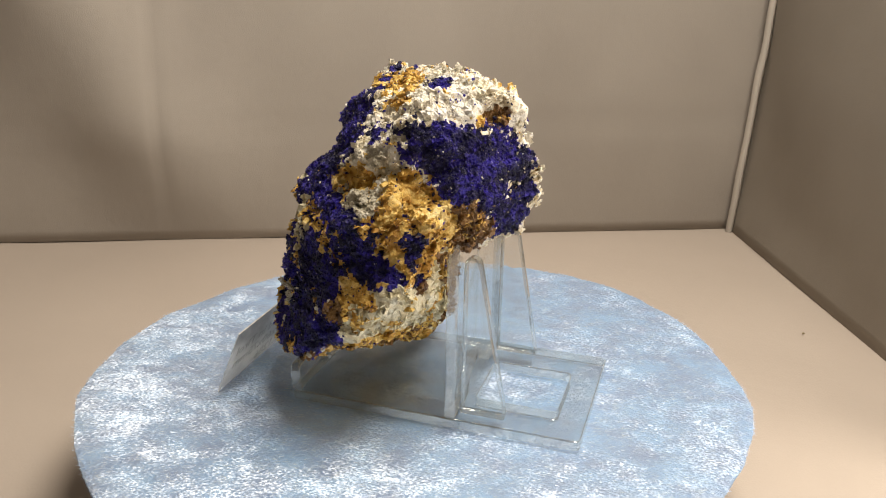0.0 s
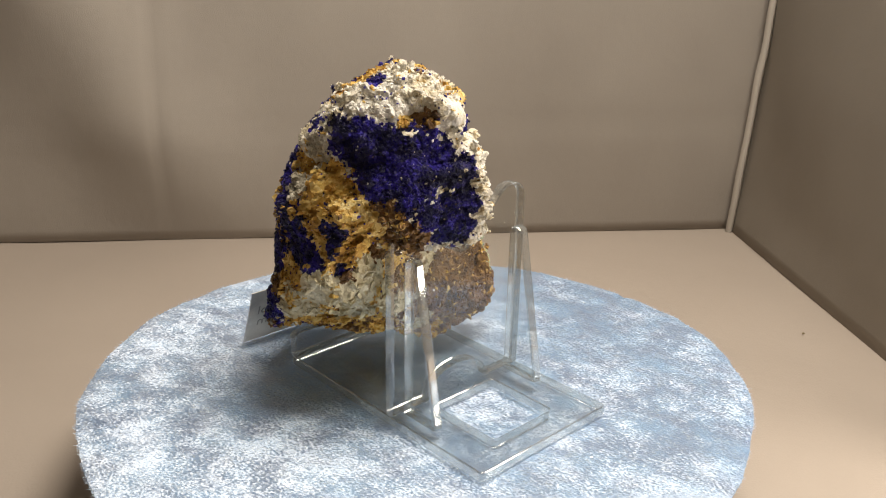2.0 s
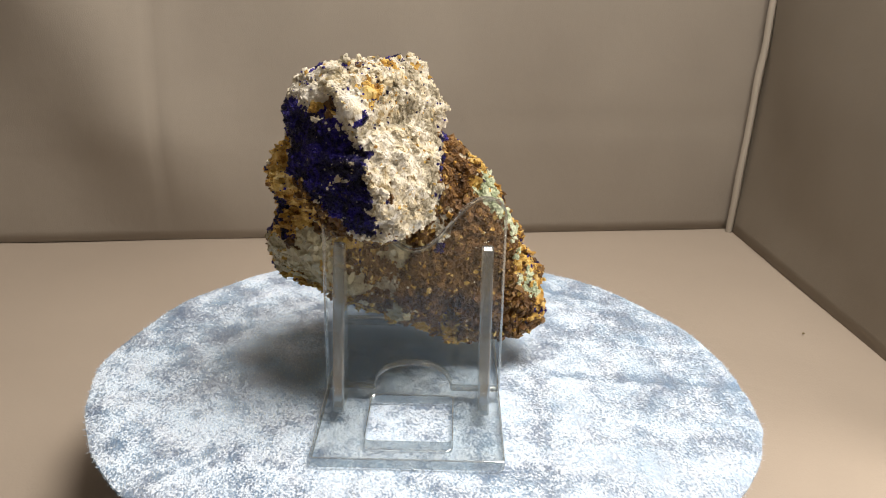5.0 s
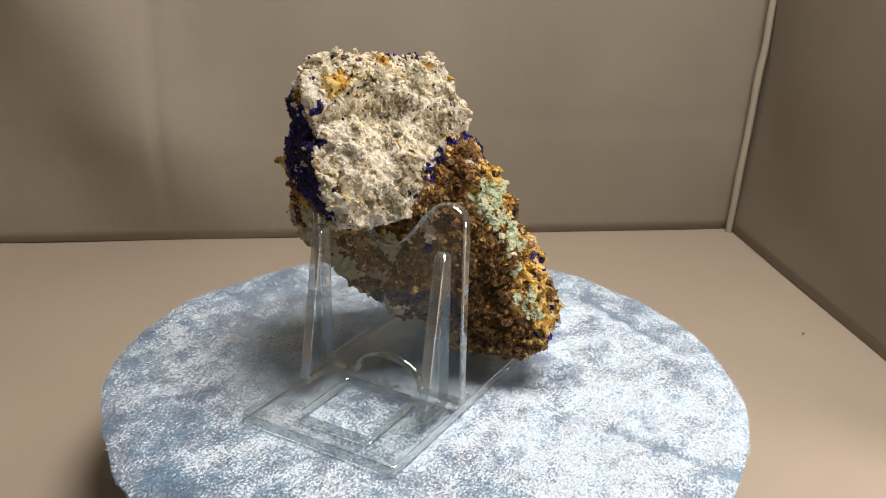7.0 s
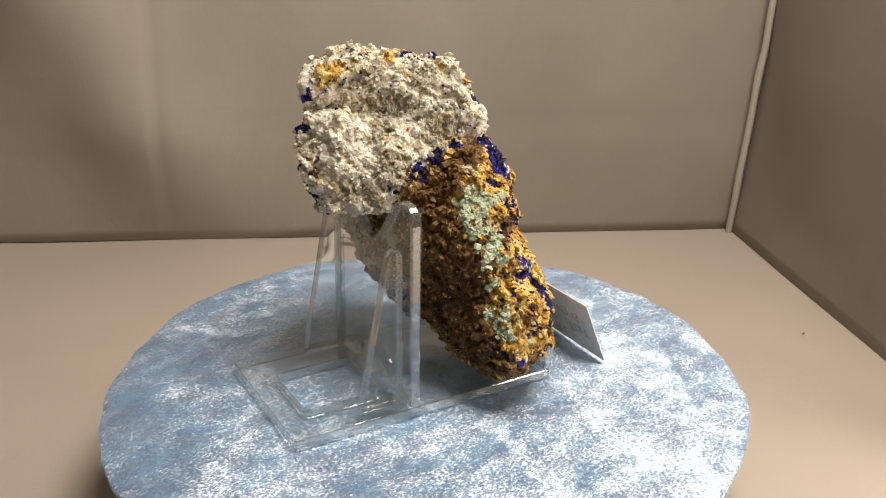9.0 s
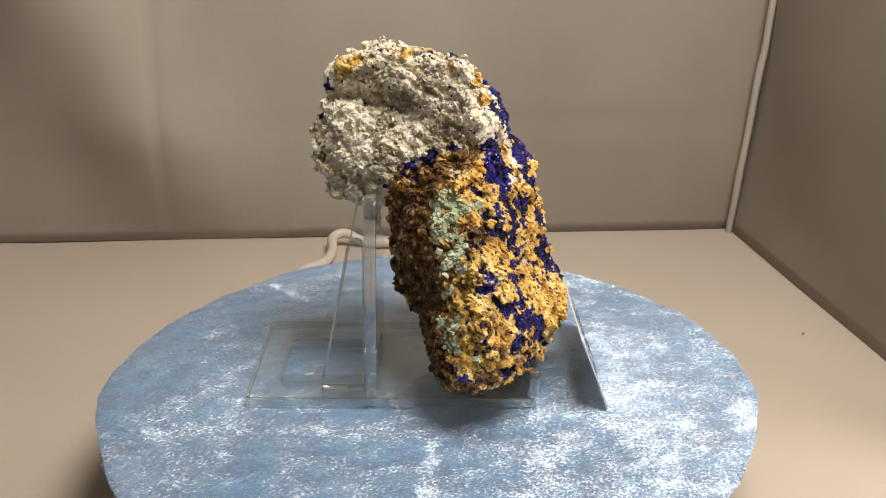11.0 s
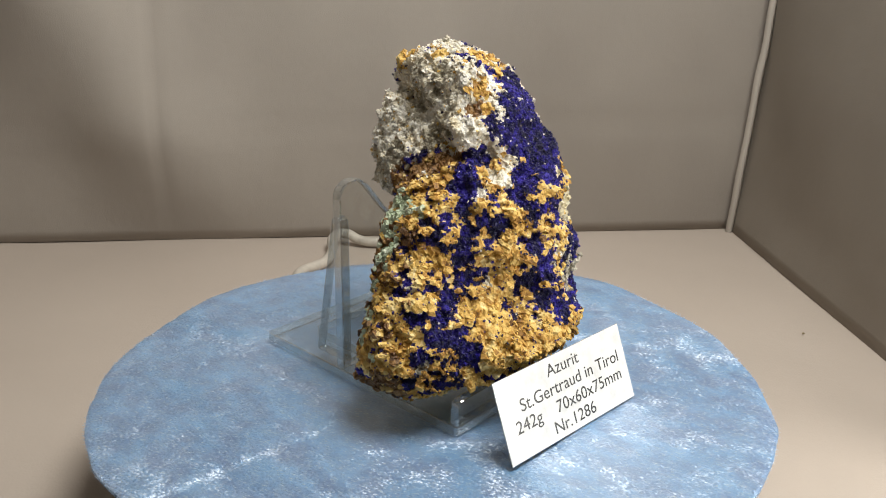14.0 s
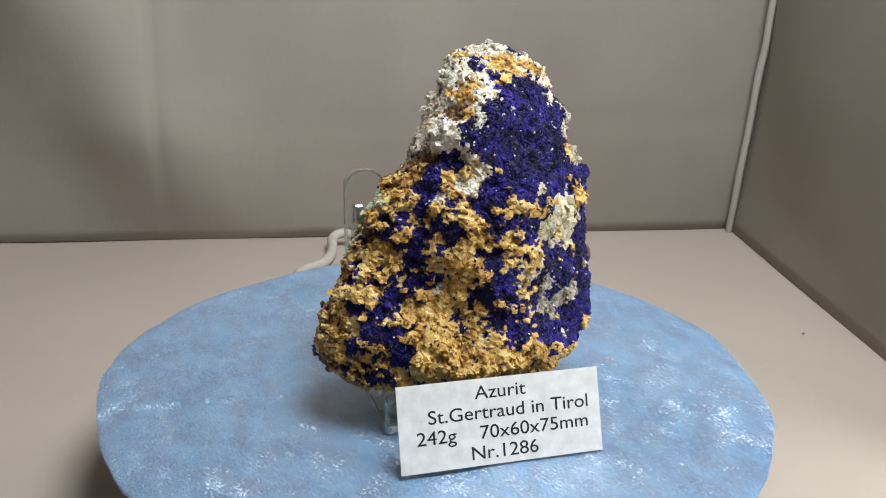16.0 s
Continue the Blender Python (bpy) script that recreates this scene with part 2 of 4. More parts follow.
def sheet(p0, p1, height, cols, rows, wave):
    """An upright cloth from p0 to p1 on the table; wave(a, h) pushes it along its normal."""
    bm = bmesh.new()
    a, b = Vector(p0), Vector(p1)
    along = b - a
    nrm = along.cross(Vector((0, 0, 1))).normalized()
    grid = []
    for j in range(rows + 1):
        h = height * j / rows
        grid.append([bm.verts.new(a + along * (i / cols) + Vector((0, 0, h)) + nrm * wave(along.length * i / cols, h)) for i in range(cols + 1)])
    for j in range(rows):
        for i in range(cols):
            bm.faces.new((grid[j][i], grid[j][i + 1], grid[j + 1][i + 1], grid[j + 1][i]))
    back = bmesh.ops.extrude_face_region(bm, geom=bm.faces[:])
    bmesh.ops.translate(bm, verts=[v for v in back["geom"] if isinstance(v, bmesh.types.BMVert)], vec=-nrm * 0.0015)
    bmesh.ops.recalc_face_normals(bm, faces=bm.faces[:])
    return bm


# ---- setting: fabric tent on a table, in a plain room ----
def wave_back(a, h):
    w = 0.0030 * noise.noise(Vector((a * 9, h * 5, 3.1))) + 0.0016 * noise.noise(Vector((a * 30, h * 12, 8.0)))
    w += -0.0012 * math.exp(-((a - 0.137) / 0.0025) ** 2) - 0.0010 * math.exp(-((h - 0.053) / 0.002) ** 2)
    w += 0.015 * math.exp(-((a - 0.125 - 0.45 * (0.06 - h)) / 0.036) ** 2)
    return w * min(1.0, h / 0.05)


def wave_side(a, h):
    w = 0.004 * noise.noise(Vector((a * 8, h * 8 + a * 9, 5.7))) + 0.0014 * noise.noise(Vector((a * 28, h * 20, 1.0)))
    return w * min(1.0, h / 0.02)


def wave_right(a, h):
    return wave_side(a, h) - 0.052 * h


CORNER = (0.1420, 0.1972, 0)
LEFT_CORNER = (-0.250, 0.1585, 0)
FRONT_RIGHT = (0.1620, -0.015, 0)
FRONT_LEFT = (-0.270, -0.015, 0)
TENT = 0.46
tagged(new("wall_back", mesh_of("wall_back", sheet(LEFT_CORNER, (0.162, 0.1992, 0), TENT, 158, 90, wave_back), WALL_CLOTH, True)),
       "grey-beige fabric back wall of a light tent with soft creases", "tent wall", kind="structure")
tagged(new("wall_right", mesh_of("wall_right", sheet(CORNER, FRONT_RIGHT, TENT, 80, 90, wave_right), SHADED_CLOTH, True)),
       "fabric side wall of a light tent, shade painted into its grey-brown", "tent wall", kind="structure")
tagged(new("wall_left", mesh_of("wall_left", sheet(FRONT_LEFT, LEFT_CORNER, TENT, 60, 60, wave_side), SHADED_CLOTH, True)),
       "fabric side wall of a light tent, shade painted into its grey-brown", "tent wall", kind="structure")
bm = bmesh.new()
prism(bm, [(-0.2705, -0.016), (0.182, -0.016), (0.165, 0.201), (-0.2515, 0.160)], 0.002, pose(0, 0, TENT + 0.002))
tagged(new("ceiling", mesh_of("ceiling", bm, WALL_CLOTH)), "pale fabric roof of the light tent", "tent roof", kind="structure")

# white edging sewn up the corner, a little uneven
bm = bmesh.new()
rows = []
for j in range(121):
    h = TENT * j / 120
    s = 0.0006 * noise.noise(Vector((h * 40, 0, 2))) + 0.0025 * math.sin(h * 26) * min(1, h * 8) * 0.3
    w = 0.0036 + 0.0006 * noise.noise(Vector((h * 60, 5, 2)))
    x = CORNER[0] + 0.0008 + s + 0.046 * h
    y = CORNER[1] - 0.0042 + 0.0005 * noise.noise(Vector((h * 30, 9, 2)))
    rows.append([bm.verts.new((x - w, y - 0.0004, h)), bm.verts.new((x - w * 0.5, y - 0.0018, h)), bm.verts.new((x, y - 0.0004, h)), bm.verts.new((x - w * 0.5, y + 0.002, h))])
for a, b in zip(rows, rows[1:]):
    for i in range(4):
        k = (i + 1) % 4
        bm.faces.new((a[i], a[k], b[k], b[i]))
bmesh.ops.recalc_face_normals(bm, faces=bm.faces[:])
tagged(new("trim", mesh_of("trim", bm, EDGING, True)), "off-white fabric edging sewn along the tent corner", "edging", kind="structure")

# table cloth: one sheet with faint folds
bm = bmesh.new()
NX, NY = 150, 150
grid = []
for j in range(NY + 1):
    y = -0.62 + 0.86 * j / NY
    row = []
    for i in range(NX + 1):
        x = -0.50 + 1.0 * i / NX
        z = 0.0006 * noise.noise(Vector((x * 14, y * 14, 0.3))) - 0.0004
        z += 0.0012 * math.exp(-((x + 0.118 + 0.25 * (y + 0.03)) / 0.003) ** 2) * math.exp(-((y + 0.015) / 0.02) ** 2)
        row.append(bm.verts.new((x, y, min(z, 0.001))))
    grid.append(row)
for j in range(NY):
    for i in range(NX):
        bm.faces.new((grid[j][i], grid[j][i + 1], grid[j + 1][i + 1], grid[j + 1][i]))
low = bmesh.ops.extrude_face_region(bm, geom=bm.faces[:])
bmesh.ops.translate(bm, verts=[v for v in low["geom"] if isinstance(v, bmesh.types.BMVert)], vec=(0, 0, -0.03))
bmesh.ops.recalc_face_normals(bm, faces=bm.faces[:])
tagged(new("table_top", mesh_of("table_top", bm, FLOOR_CLOTH, True)), "warm beige cloth-covered table top, faintly creased", "table", kind="structure")

# plain walls that close the place round the table
bm = bmesh.new()
for s in ((-0.53, -0.502, -0.65, 0.27), (0.502, 0.53, -0.65, 0.27), (-0.502, 0.502, -0.65, -0.622), (-0.502, 0.502, 0.242, 0.27)):
    box(bm, *s, -0.032, 0.75)
tagged(new("room_walls", mesh_of("room_walls", bm, PAINT)), "plain painted walls round the table", "wall", kind="structure")

# ---- turntable and velvet ----
bm = bmesh.new()
bmesh.ops.create_cone(bm, cap_ends=True, segments=96, radius1=0.0735, radius2=0.0735, depth=0.0165, matrix=pose(0, 0, 0.0200))
soften(bm, 0.0008)
turntable = thing("turntable", bm, BLACK, "low round black plastic motor turntable under velvet", "turntable", True)
bm = bmesh.new()
bmesh.ops.create_cone(bm, cap_ends=True, segments=96, radius1=0.0705, radius2=0.0705, depth=0.0105, matrix=pose(0, 0, 0.0056))
soften(bm, 0.0008)
part("base", bm, BLACK, turntable, "black turntable base", True)
bm = bmesh.new()
bmesh.ops.create_cone(bm, cap_ends=True, segments=96, radius1=0.0742, radius2=0.0742, depth=0.0022, matrix=pose(0, 0, 0.0160))
part("band", bm, STEEL, turntable, "thin metal band", True)


CREASES = [(32, -75, 20, -53), (10, 32, 17, 53), (-57, 36, -27, 64), (28, 74, 10, 32)]      # ends of the folds pressed into the velvet, in millimetres
CUT = [(80.6, 0), (-1.88, -1.0), (0.9, 1.79), (-0.29, 0.54), (0.1, -0.35), (-0.33, -0.35), (-0.03, -0.23)]


def cloth_edge(a):
    """The hand-cut outline of the velvet: radius at an angle, with straight snips."""
    r = 0.0
    for k, (c, s) in enumerate(CUT):
        r += MM * (c * math.cos(k * a) + s * math.sin(k * a))
    snip = (a * 11 / math.tau + 0.3) % 1.0 - 0.5
    return r + 0.0008 * (4 * snip * snip - 0.5) + 0.0005 * noise.noise(Vector((math.cos(a) * 9, math.sin(a) * 9, 4)))


def crease(x, y):
    """How deep a place lies in one of the folds, from 0 to 1."""
    most = 0.0
    for x0, y0, x1, y1 in CREASES:
        a, b = Vector((x0, y0)) * MM, Vector((x1, y1)) * MM
        s = max(0.0, min(1.0, (Vector((x, y)) - a).dot(b - a) / (b - a).length_squared))
        gap = (Vector((x, y)) - a.lerp(b, s)).length + 0.0018 * noise.noise(Vector((x * 260, y * 260, 2)))
        most = max(most, math.exp(-(gap / 0.0015) ** 2) * (1.0 - 0.6 * s))
    return most


def cloth_height(x, y, q):
    z = 0.00035 * noise.noise(Vector((x * 60, y * 60, 1))) + 0.0002 * noise.noise(Vector((x * 160, y * 160, 6)))
    z -= 0.0004 + 0.0005 * crease(x, y)
    return DISC + min(z, 0.0) - 0.0008 * max(0.0, (q - 0.93) / 0.07) ** 2


bm = bmesh.new()
SEG, RINGS = 420, 80
rings = []
for j in range(1, RINGS + 1):
    q = (j / RINGS) ** 0.8
    ring = []
    for i in range(SEG):
        a = math.tau * i / SEG
        r = cloth_edge(a) * q
        x, y = r * math.cos(a), r * math.sin(a)
        ring.append(bm.verts.new((x, y, cloth_height(x, y, q))))
    rings.append(ring)
hub = bm.verts.new((0, 0, cloth_height(0, 0, 0)))
for i in range(SEG):
    k = (i + 1) % SEG
    bm.faces.new((hub, rings[0][i], rings[0][k]))
    for a, b in zip(rings, rings[1:]):
        bm.faces.new((a[i], b[i], b[k], a[k]))
low = bmesh.ops.extrude_face_region(bm, geom=bm.faces[:])
bmesh.ops.translate(bm, verts=[v for v in low["geom"] if isinstance(v, bmesh.types.BMVert)], vec=(0, 0, -0.0009))
bmesh.ops.recalc_face_normals(bm, faces=bm.faces[:])
bm.verts.ensure_lookup_table()
folds = [crease(v.co.x, v.co.y) for v in bm.verts]
velvet_cloth = thing("velvet_cloth", bm, VELVET, "pale blue crushed velvet cloth with a hand-cut edge on the turntable", "cloth", True)

velvet_cloth.data.attributes.new("crease", "FLOAT", "POINT").data.foreach_set("value", folds)

# frayed pile along the cut edge
bm = bmesh.new()
rng = random.Random(5)
for i in range(5200):
    a = rng.uniform(0, math.tau)
    r = cloth_edge(a) * rng.uniform(0.985, 1.001)
    x, y = r * math.cos(a), r * math.sin(a)
    z = cloth_height(x, y, r / cloth_edge(a)) - rng.uniform(-0.0001, 0.0006)
    out = Vector((math.cos(a + rng.gauss(0, 0.7)), math.sin(a + rng.gauss(0, 0.7)), rng.gauss(0.35, 0.6))).normalized()
    side = out.cross(Vector((0, 0, 1))).normalized() * 0.00006
    p = Vector((x, y, z))
    ln = rng.uniform(0.0004, 0.0012)
    v = [bm.verts.new(p - side), bm.verts.new(p + side), bm.verts.new(p + out * ln), bm.verts.new(p + Vector((0, 0, 0.00008)))]
    for f in ((0, 1, 2), (1, 3, 2), (3, 0, 2)):
        bm.faces.new([v[q] for q in f])
part("frayed_edge", bm, VELVET, velvet_cloth, "frayed pale fibres along the cut edge", kind="stuff")

# ---- acrylic stand: base with a lip and a window, notched upright, two fins ----
stand = tagged(new("display_stand"), "clear acrylic display easel with notched upright and two fins", "display stand")
AT = pose(7.2 * MM, -5.5 * MM, DISC + 0.0001, 0, 0, -18.3)
T = 2.4 * MM

bm = bmesh.new()
X0, X1, Y0, Y1 = (v * MM for v in (-34.4, 34.2, -20.6, 20.6))
U0, U1, W0, W1 = (v * MM for v in (7.8, 27.0, -9.4, 9.4))
outer = [(X0, Y0), (X1, Y0), (X1, Y1), (X0, Y1)]
inner = [(U0, W0), (U1, W0), (U1, W1), (U0, W1)]
vo = [[bm.verts.new((x, y, z)) for x, y in outer] for z in (0, T)]
vi = [[bm.verts.new((x, y, z)) for x, y in inner] for z in (0, T)]
for i in range(4):
    k = (i + 1) % 4
    bm.faces.new((vo[1][i], vo[1][k], vi[1][k], vi[1][i]))
    bm.faces.new((vo[0][i], vi[0][i], vi[0][k], vo[0][k]))
    bm.faces.new((vo[0][i], vo[0][k], vo[1][k], vo[1][i]))
    bm.faces.new((vi[0][i], vi[1][i], vi[1][k], vi[0][k]))
bmesh.ops.recalc_face_normals(bm, faces=bm.faces[:])
corners = [e for e in bm.edges if abs(e.verts[0].co.z - e.verts[1].co.z) > T * 0.9]
bmesh.ops.bevel(bm, geom=corners, offset=1.2 * MM, segments=3, profile=0.5, affect="EDGES")
soften(bm, 0.45 * MM, 2, 1.0)
bmesh.ops.transform(bm, matrix=AT, verts=bm.verts[:])
sawn_edges(bm, Vector((0, 0, 1)))
part("base_plate", bm, [ACRYLIC, SAWN], stand, "clear base plate with a rectangular window")

bm = bmesh.new()
box(bm, -T / 2, T / 2, Y0, Y1, 0, 6.6 * MM)
corners = [e for e in bm.edges if abs(e.verts[0].co.y - e.verts[1].co.y) < 1e-6 and abs(e.verts[0].co.z - e.verts[1].co.z) < 1e-6 and e.verts[0].co.z > 0.001]
bmesh.ops.bevel(bm, geom=corners, offset=1.6 * MM, segments=3, profile=0.5, affect="EDGES")
soften(bm, 0.45 * MM, 2, 1.0)
bmesh.ops.transform(bm, matrix=AT @ pose(X0 + T / 2, 0, T + 0.00005, 0, -4, 0), verts=bm.verts[:])
sawn_edges(bm, AT.to_3x3() @ Vector((1, 0, 0)))
part("lip", bm, [ACRYLIC, SAWN], stand, "upturned front lip")

# upright: rounded ears, a dipping notch between them, an arch cut in the foot
H = 50.6 - 2.5
edge = [(-20.6, 0), (-8.9, 0)] + [(-8.9 * math.cos(i * math.pi / 14), 6.6 * math.sin(i * math.pi / 14) ** 0.8) for i in range(1, 14)] + [(8.9, 0), (20.6, 0)]
edge += arc(20.6 - 4.2, H - 4.2, 4.2, 0, 90, 6)
dip = []
for i in range(0, 25):
    v = 15.0 - 30.0 * i / 24
    dip.append((v, H - 12.6 * (0.5 + 0.5 * math.cos(math.pi * min(1, abs(v) / 15.0))) ** 0.9))
edge += dip + arc(-(20.6 - 4.2), H - 4.2, 4.2, 90, 180, 6)
bm = bmesh.new()
UP = AT @ pose(4.6 * MM, 0, T + 0.00005, 90, 0, 90)
prism(bm, [(x * MM, y * MM) for x, y in edge], 2.7 * MM, UP)
soften(bm, 0.5 * MM, 2, 1.0)
sawn_edges(bm, AT.to_3x3() @ Vector((1, 0, 0)))
part("upright", bm, [ACRYLIC, SAWN], stand, "notched clear upright plate")

for v in (-16.4, 16.4):
    bm = bmesh.new()
    fin = [(0, 0), (10.4, 0), (10.4, 1.4)] + arc(1.9, 36.2, 1.9, 20, 160, 6) + [(0, 35)]
    prism(bm, [(x * MM, y * MM) for x, y in fin], 2.6 * MM, AT @ pose(6.2 * MM, v * MM, T + 0.00005, 90, 0, 0))
    soften(bm, 0.45 * MM, 2, 0.9)
    sawn_edges(bm, AT.to_3x3() @ Vector((0, 1, 0)))
    part("fin", bm, [ACRYLIC, SAWN], stand, "tapered clear support fin")

# ---- mineral specimen ----
# facet distances of four rough blocks along evenly spread directions, in millimetres
LOWER = [38.6, 39.1, 27.1, 42.7, 43.6, 32.6, 44.1, 25.3, 40.2, 47.9, 22.2, 36.7, 38.0, 33.6, 41.5, 16.0, 36.3, 45.1, 19.2, 38.6, 21.8, 32.0, 39.5, 3.2, 30.0, 32.0, 22.2, 32.3, 5.9, 26.9, 31.4, 5.2, 25.0, 12.5, 20.3, 25.1, -7.6, 18.7, 16.4, 6.5, 13.5, -8.5, 9.4, 9.3, -6.3, 3.1, -8.2, -2.7]
MIDDLE = [58.5, 58.2, 51.9, 56.0, 62.4, 44.8, 53.6, 54.5, 44.6, 57.2, 31.0, 41.1, 55.1, 32.6, 46.4, 34.3, 33.3, 46.3, 19.5, 35.2, 37.5, 29.7, 37.9, 7.2, 21.0, 35.1, 16.9, 27.7, 14.3, 21.4, 32.2, -2.2, 18.3, 16.7, 12.1, 20.1, -3.8, 8.4, 16.7, -3.2, 8.1, -5.5, 0.2, 5.4, -11.3, -9.3, -10.7, -12.2]
UPPER = [63.9, 72.2, 70.5, 60.7, 73.9, 54.4, 58.0, 64.6, 43.1, 60.3, 52.0, 43.5, 57.8, 26.8, 48.6, 48.6, 30.4, 52.1, 24.5, 36.0, 39.4, 16.7, 37.6, 24.8, 18.6, 34.1, 0.3, 22.2, 17.5, 4.4, 22.6, 0.8, 8.9, 12.2, -11.8, 9.0, -4.3, -9.6, 1.3, -21.5, -8.1, -15.7, -27.5, -14.4, -28.4, -26.2, -28.9, -42.4]
CROWN = [75.4, 76.9, 77.1, 67.4, 78.1, 59.9, 62.4, 72.8, 49.0, 64.7, 55.6, 45.9, 61.4, 29.5, 45.6, 51.4, 29.5, 49.3, 25.5, 29.8, 39.9, 11.3, 33.7, 23.9, 11.7, 28.8, -7.6, 9.8, 15.7, -5.8, 13.8, -5.9, -6.7, 3.9, -23.7, -5.1, -10.2, -25.2, -10.8, -34.8, -28.9, -22.1, -42.3, -29.6, -41.9, -46.7, -44.0, -58.0]


def spread(n):
    i = np.arange(n) + 0.5
    z = 1 - 2 * i / n
    a = i * np.pi * (3 - 5 ** 0.5)
    r = np.sqrt(1 - z * z)
    return np.stack([r * np.cos(a), r * np.sin(a), z], 1)


def lattice(ix, iy, iz, salt):
    h = (ix.astype(np.int64) * 374761393 + iy.astype(np.int64) * 668265263 + iz.astype(np.int64) * 2147483647 + salt * 1274126177) & 0xFFFFFFFF
    h = ((h ^ (h >> 13)) * 1274126177) & 0xFFFFFFFF
    h = ((h ^ (h >> 16)) * 2246822519) & 0xFFFFFFFF
    return ((h ^ (h >> 15)) & 0xFFFFFF) / float(0x1000000)


def soft_noise(p, size, salt):
    """Smooth noise from -1 to 1 with features of that size."""
    q = p / size
    i = np.floor(q).astype(np.int64)
    f = q - i
    f = f * f * (3 - 2 * f)
    total = 0.0
    for dx in (0, 1):
        for dy in (0, 1):
            for dz in (0, 1):
                w = (f[:, 0] if dx else 1 - f[:, 0]) * (f[:, 1] if dy else 1 - f[:, 1]) * (f[:, 2] if dz else 1 - f[:, 2])
                total = total + w * lattice(i[:, 0] + dx, i[:, 1] + dy, i[:, 2] + dz, salt)
    return total * 2 - 1


def crystal_steps(p, size, salt):
    """Broken facets: each cell of a jittered lattice carries a tilted plane of its own, from -1 to 1."""
    q = p / size
    i = np.floor(q - 0.5).astype(np.int64)
    best = np.full(len(p), 9.0)
    val = np.zeros(len(p))
    for dx in (0, 1):
        for dy in (0, 1):
            for dz in (0, 1):
                cx, cy, cz = i[:, 0] + dx, i[:, 1] + dy, i[:, 2] + dz
                j = [lattice(cx, cy, cz, salt + k) for k in range(7)]
                ox, oy, oz = q[:, 0] - cx - 0.15 - 0.7 * j[0], q[:, 1] - cy - 0.15 - 0.7 * j[1], q[:, 2] - cz - 0.15 - 0.7 * j[2]
                d = ox * ox + oy * oy + oz * oz
                near = d < best
                best = np.where(near, d, best)
                val = np.where(near, (j[6] * 2 - 1) * 0.6 + (ox * (j[3] - 0.5) + oy * (j[4] - 0.5) + oz * (j[5] - 0.5)) * 1.9, val)
    return val


FACETS = spread(48)


def rock_field(p):
    """Signed distance, in millimetres, of the plain blocks joined softly."""
    d = None
    for offs, grow in ((LOWER, -0.8), (MIDDLE, -0.9), (UPPER, -0.8), (CROWN, -0.6)):
        b = np.full(len(p), -99.0)
        for nrm, o in zip(FACETS, offs):
            b = np.maximum(b, p @ nrm - (o + grow + (3.4 * max(0.0, nrm[0] - 0.2) if offs is UPPER else 0.0)))
        if d is None:
            d = b
        else:
            h = np.clip(0.5 + 0.5 * (b - d) / 2.2, 0, 1)
            d = b * (1 - h) + d * h - 2.2 * h * (1 - h) * 0.5
    return d


# patches of mineral on the rock: the middle and the reach of each, in millimetres
PATCHES = [[] for _ in range(7)]


def patches(mineral, *spots):
    PATCHES[mineral].extend(spots)


# white calcite
patches(0, (-12, -27, 72, 2.8), (-13, -29, 69, 1.8), (-7, -30, 72, 1.6), (-6, -33, 67, 2.1), (1, -28, 73, 3.7), (6, -28, 72, 2.9), (6, -26, 75, 3.8), (1, -17, 79, 2.6))
patches(0, (11, -26, 74, 2.5), (14, -24, 77, 3.7), (14, -21, 77, 3.4), (20, -22, 72, 4.5), (19, -20, 66, 2.5), (21, -20, 58, 1.0), (9, -14, 78, 3.5), (22, -18, 57, 2.5))
patches(0, (21, -18, 61, 2.2), (23, -17, 51, 1.6), (19, -15, 63, 4.9), (18, -14, 51, 3.2), (13, -12, 73, 5.0), (14, -11, 41, 3.3), (17, -12, 56, 5.0), (13, -10, 65, 5.0))
patches(0, (14, -10, 47, 4.6), (13, -10, 44, 3.1), (14, -10, 52, 4.6), (9, -9, 70, 2.8), (14, -8, 59, 4.8), (11, -8, 42, 3.8), (10, -6, 46, 2.7), (8, -5, 62, 2.4))
patches(0, (4, -6, 74, 5.1), (8, -4, 50, 2.7), (6, -2, 59, 4.4), (3, -3, 64, 4.2), (6, 1, 39, 2.3), (6, 2, 44, 2.7), (4, 1, 57, 3.5), (-4, -7, 78, 3.0))
patches(0, (1, -2, 73, 3.8), (-3, 1, 71, 4.3), (-3, 3, 65, 3.9), (-4, 8, 55, 2.0), (-5, 5, 67, 3.4), (-6, 6, 61, 2.4), (-6, 6, 64, 2.1), (-8, 3, 71, 3.4))
patches(0, (-8, 1, 74, 3.8), (-9, 5, 65, 3.7), (-12, 5, 63, 2.5), (-8, -2, 76, 3.6), (-16, 9, 52, 1.5), (-17, 5, 55, 2.2), (-16, 1, 60, 2.0), (-19, 3, 54, 2.0))
patches(0, (-19, 0, 57, 1.9), (-17, -1, 67, 1.6), (-18, -1, 61, 1.5), (-13, -4, 73, 2.6), (-10, -6, 75, 2.0), (-30, -5, 36, 1.6), (-30, -8, 37, 2.0))
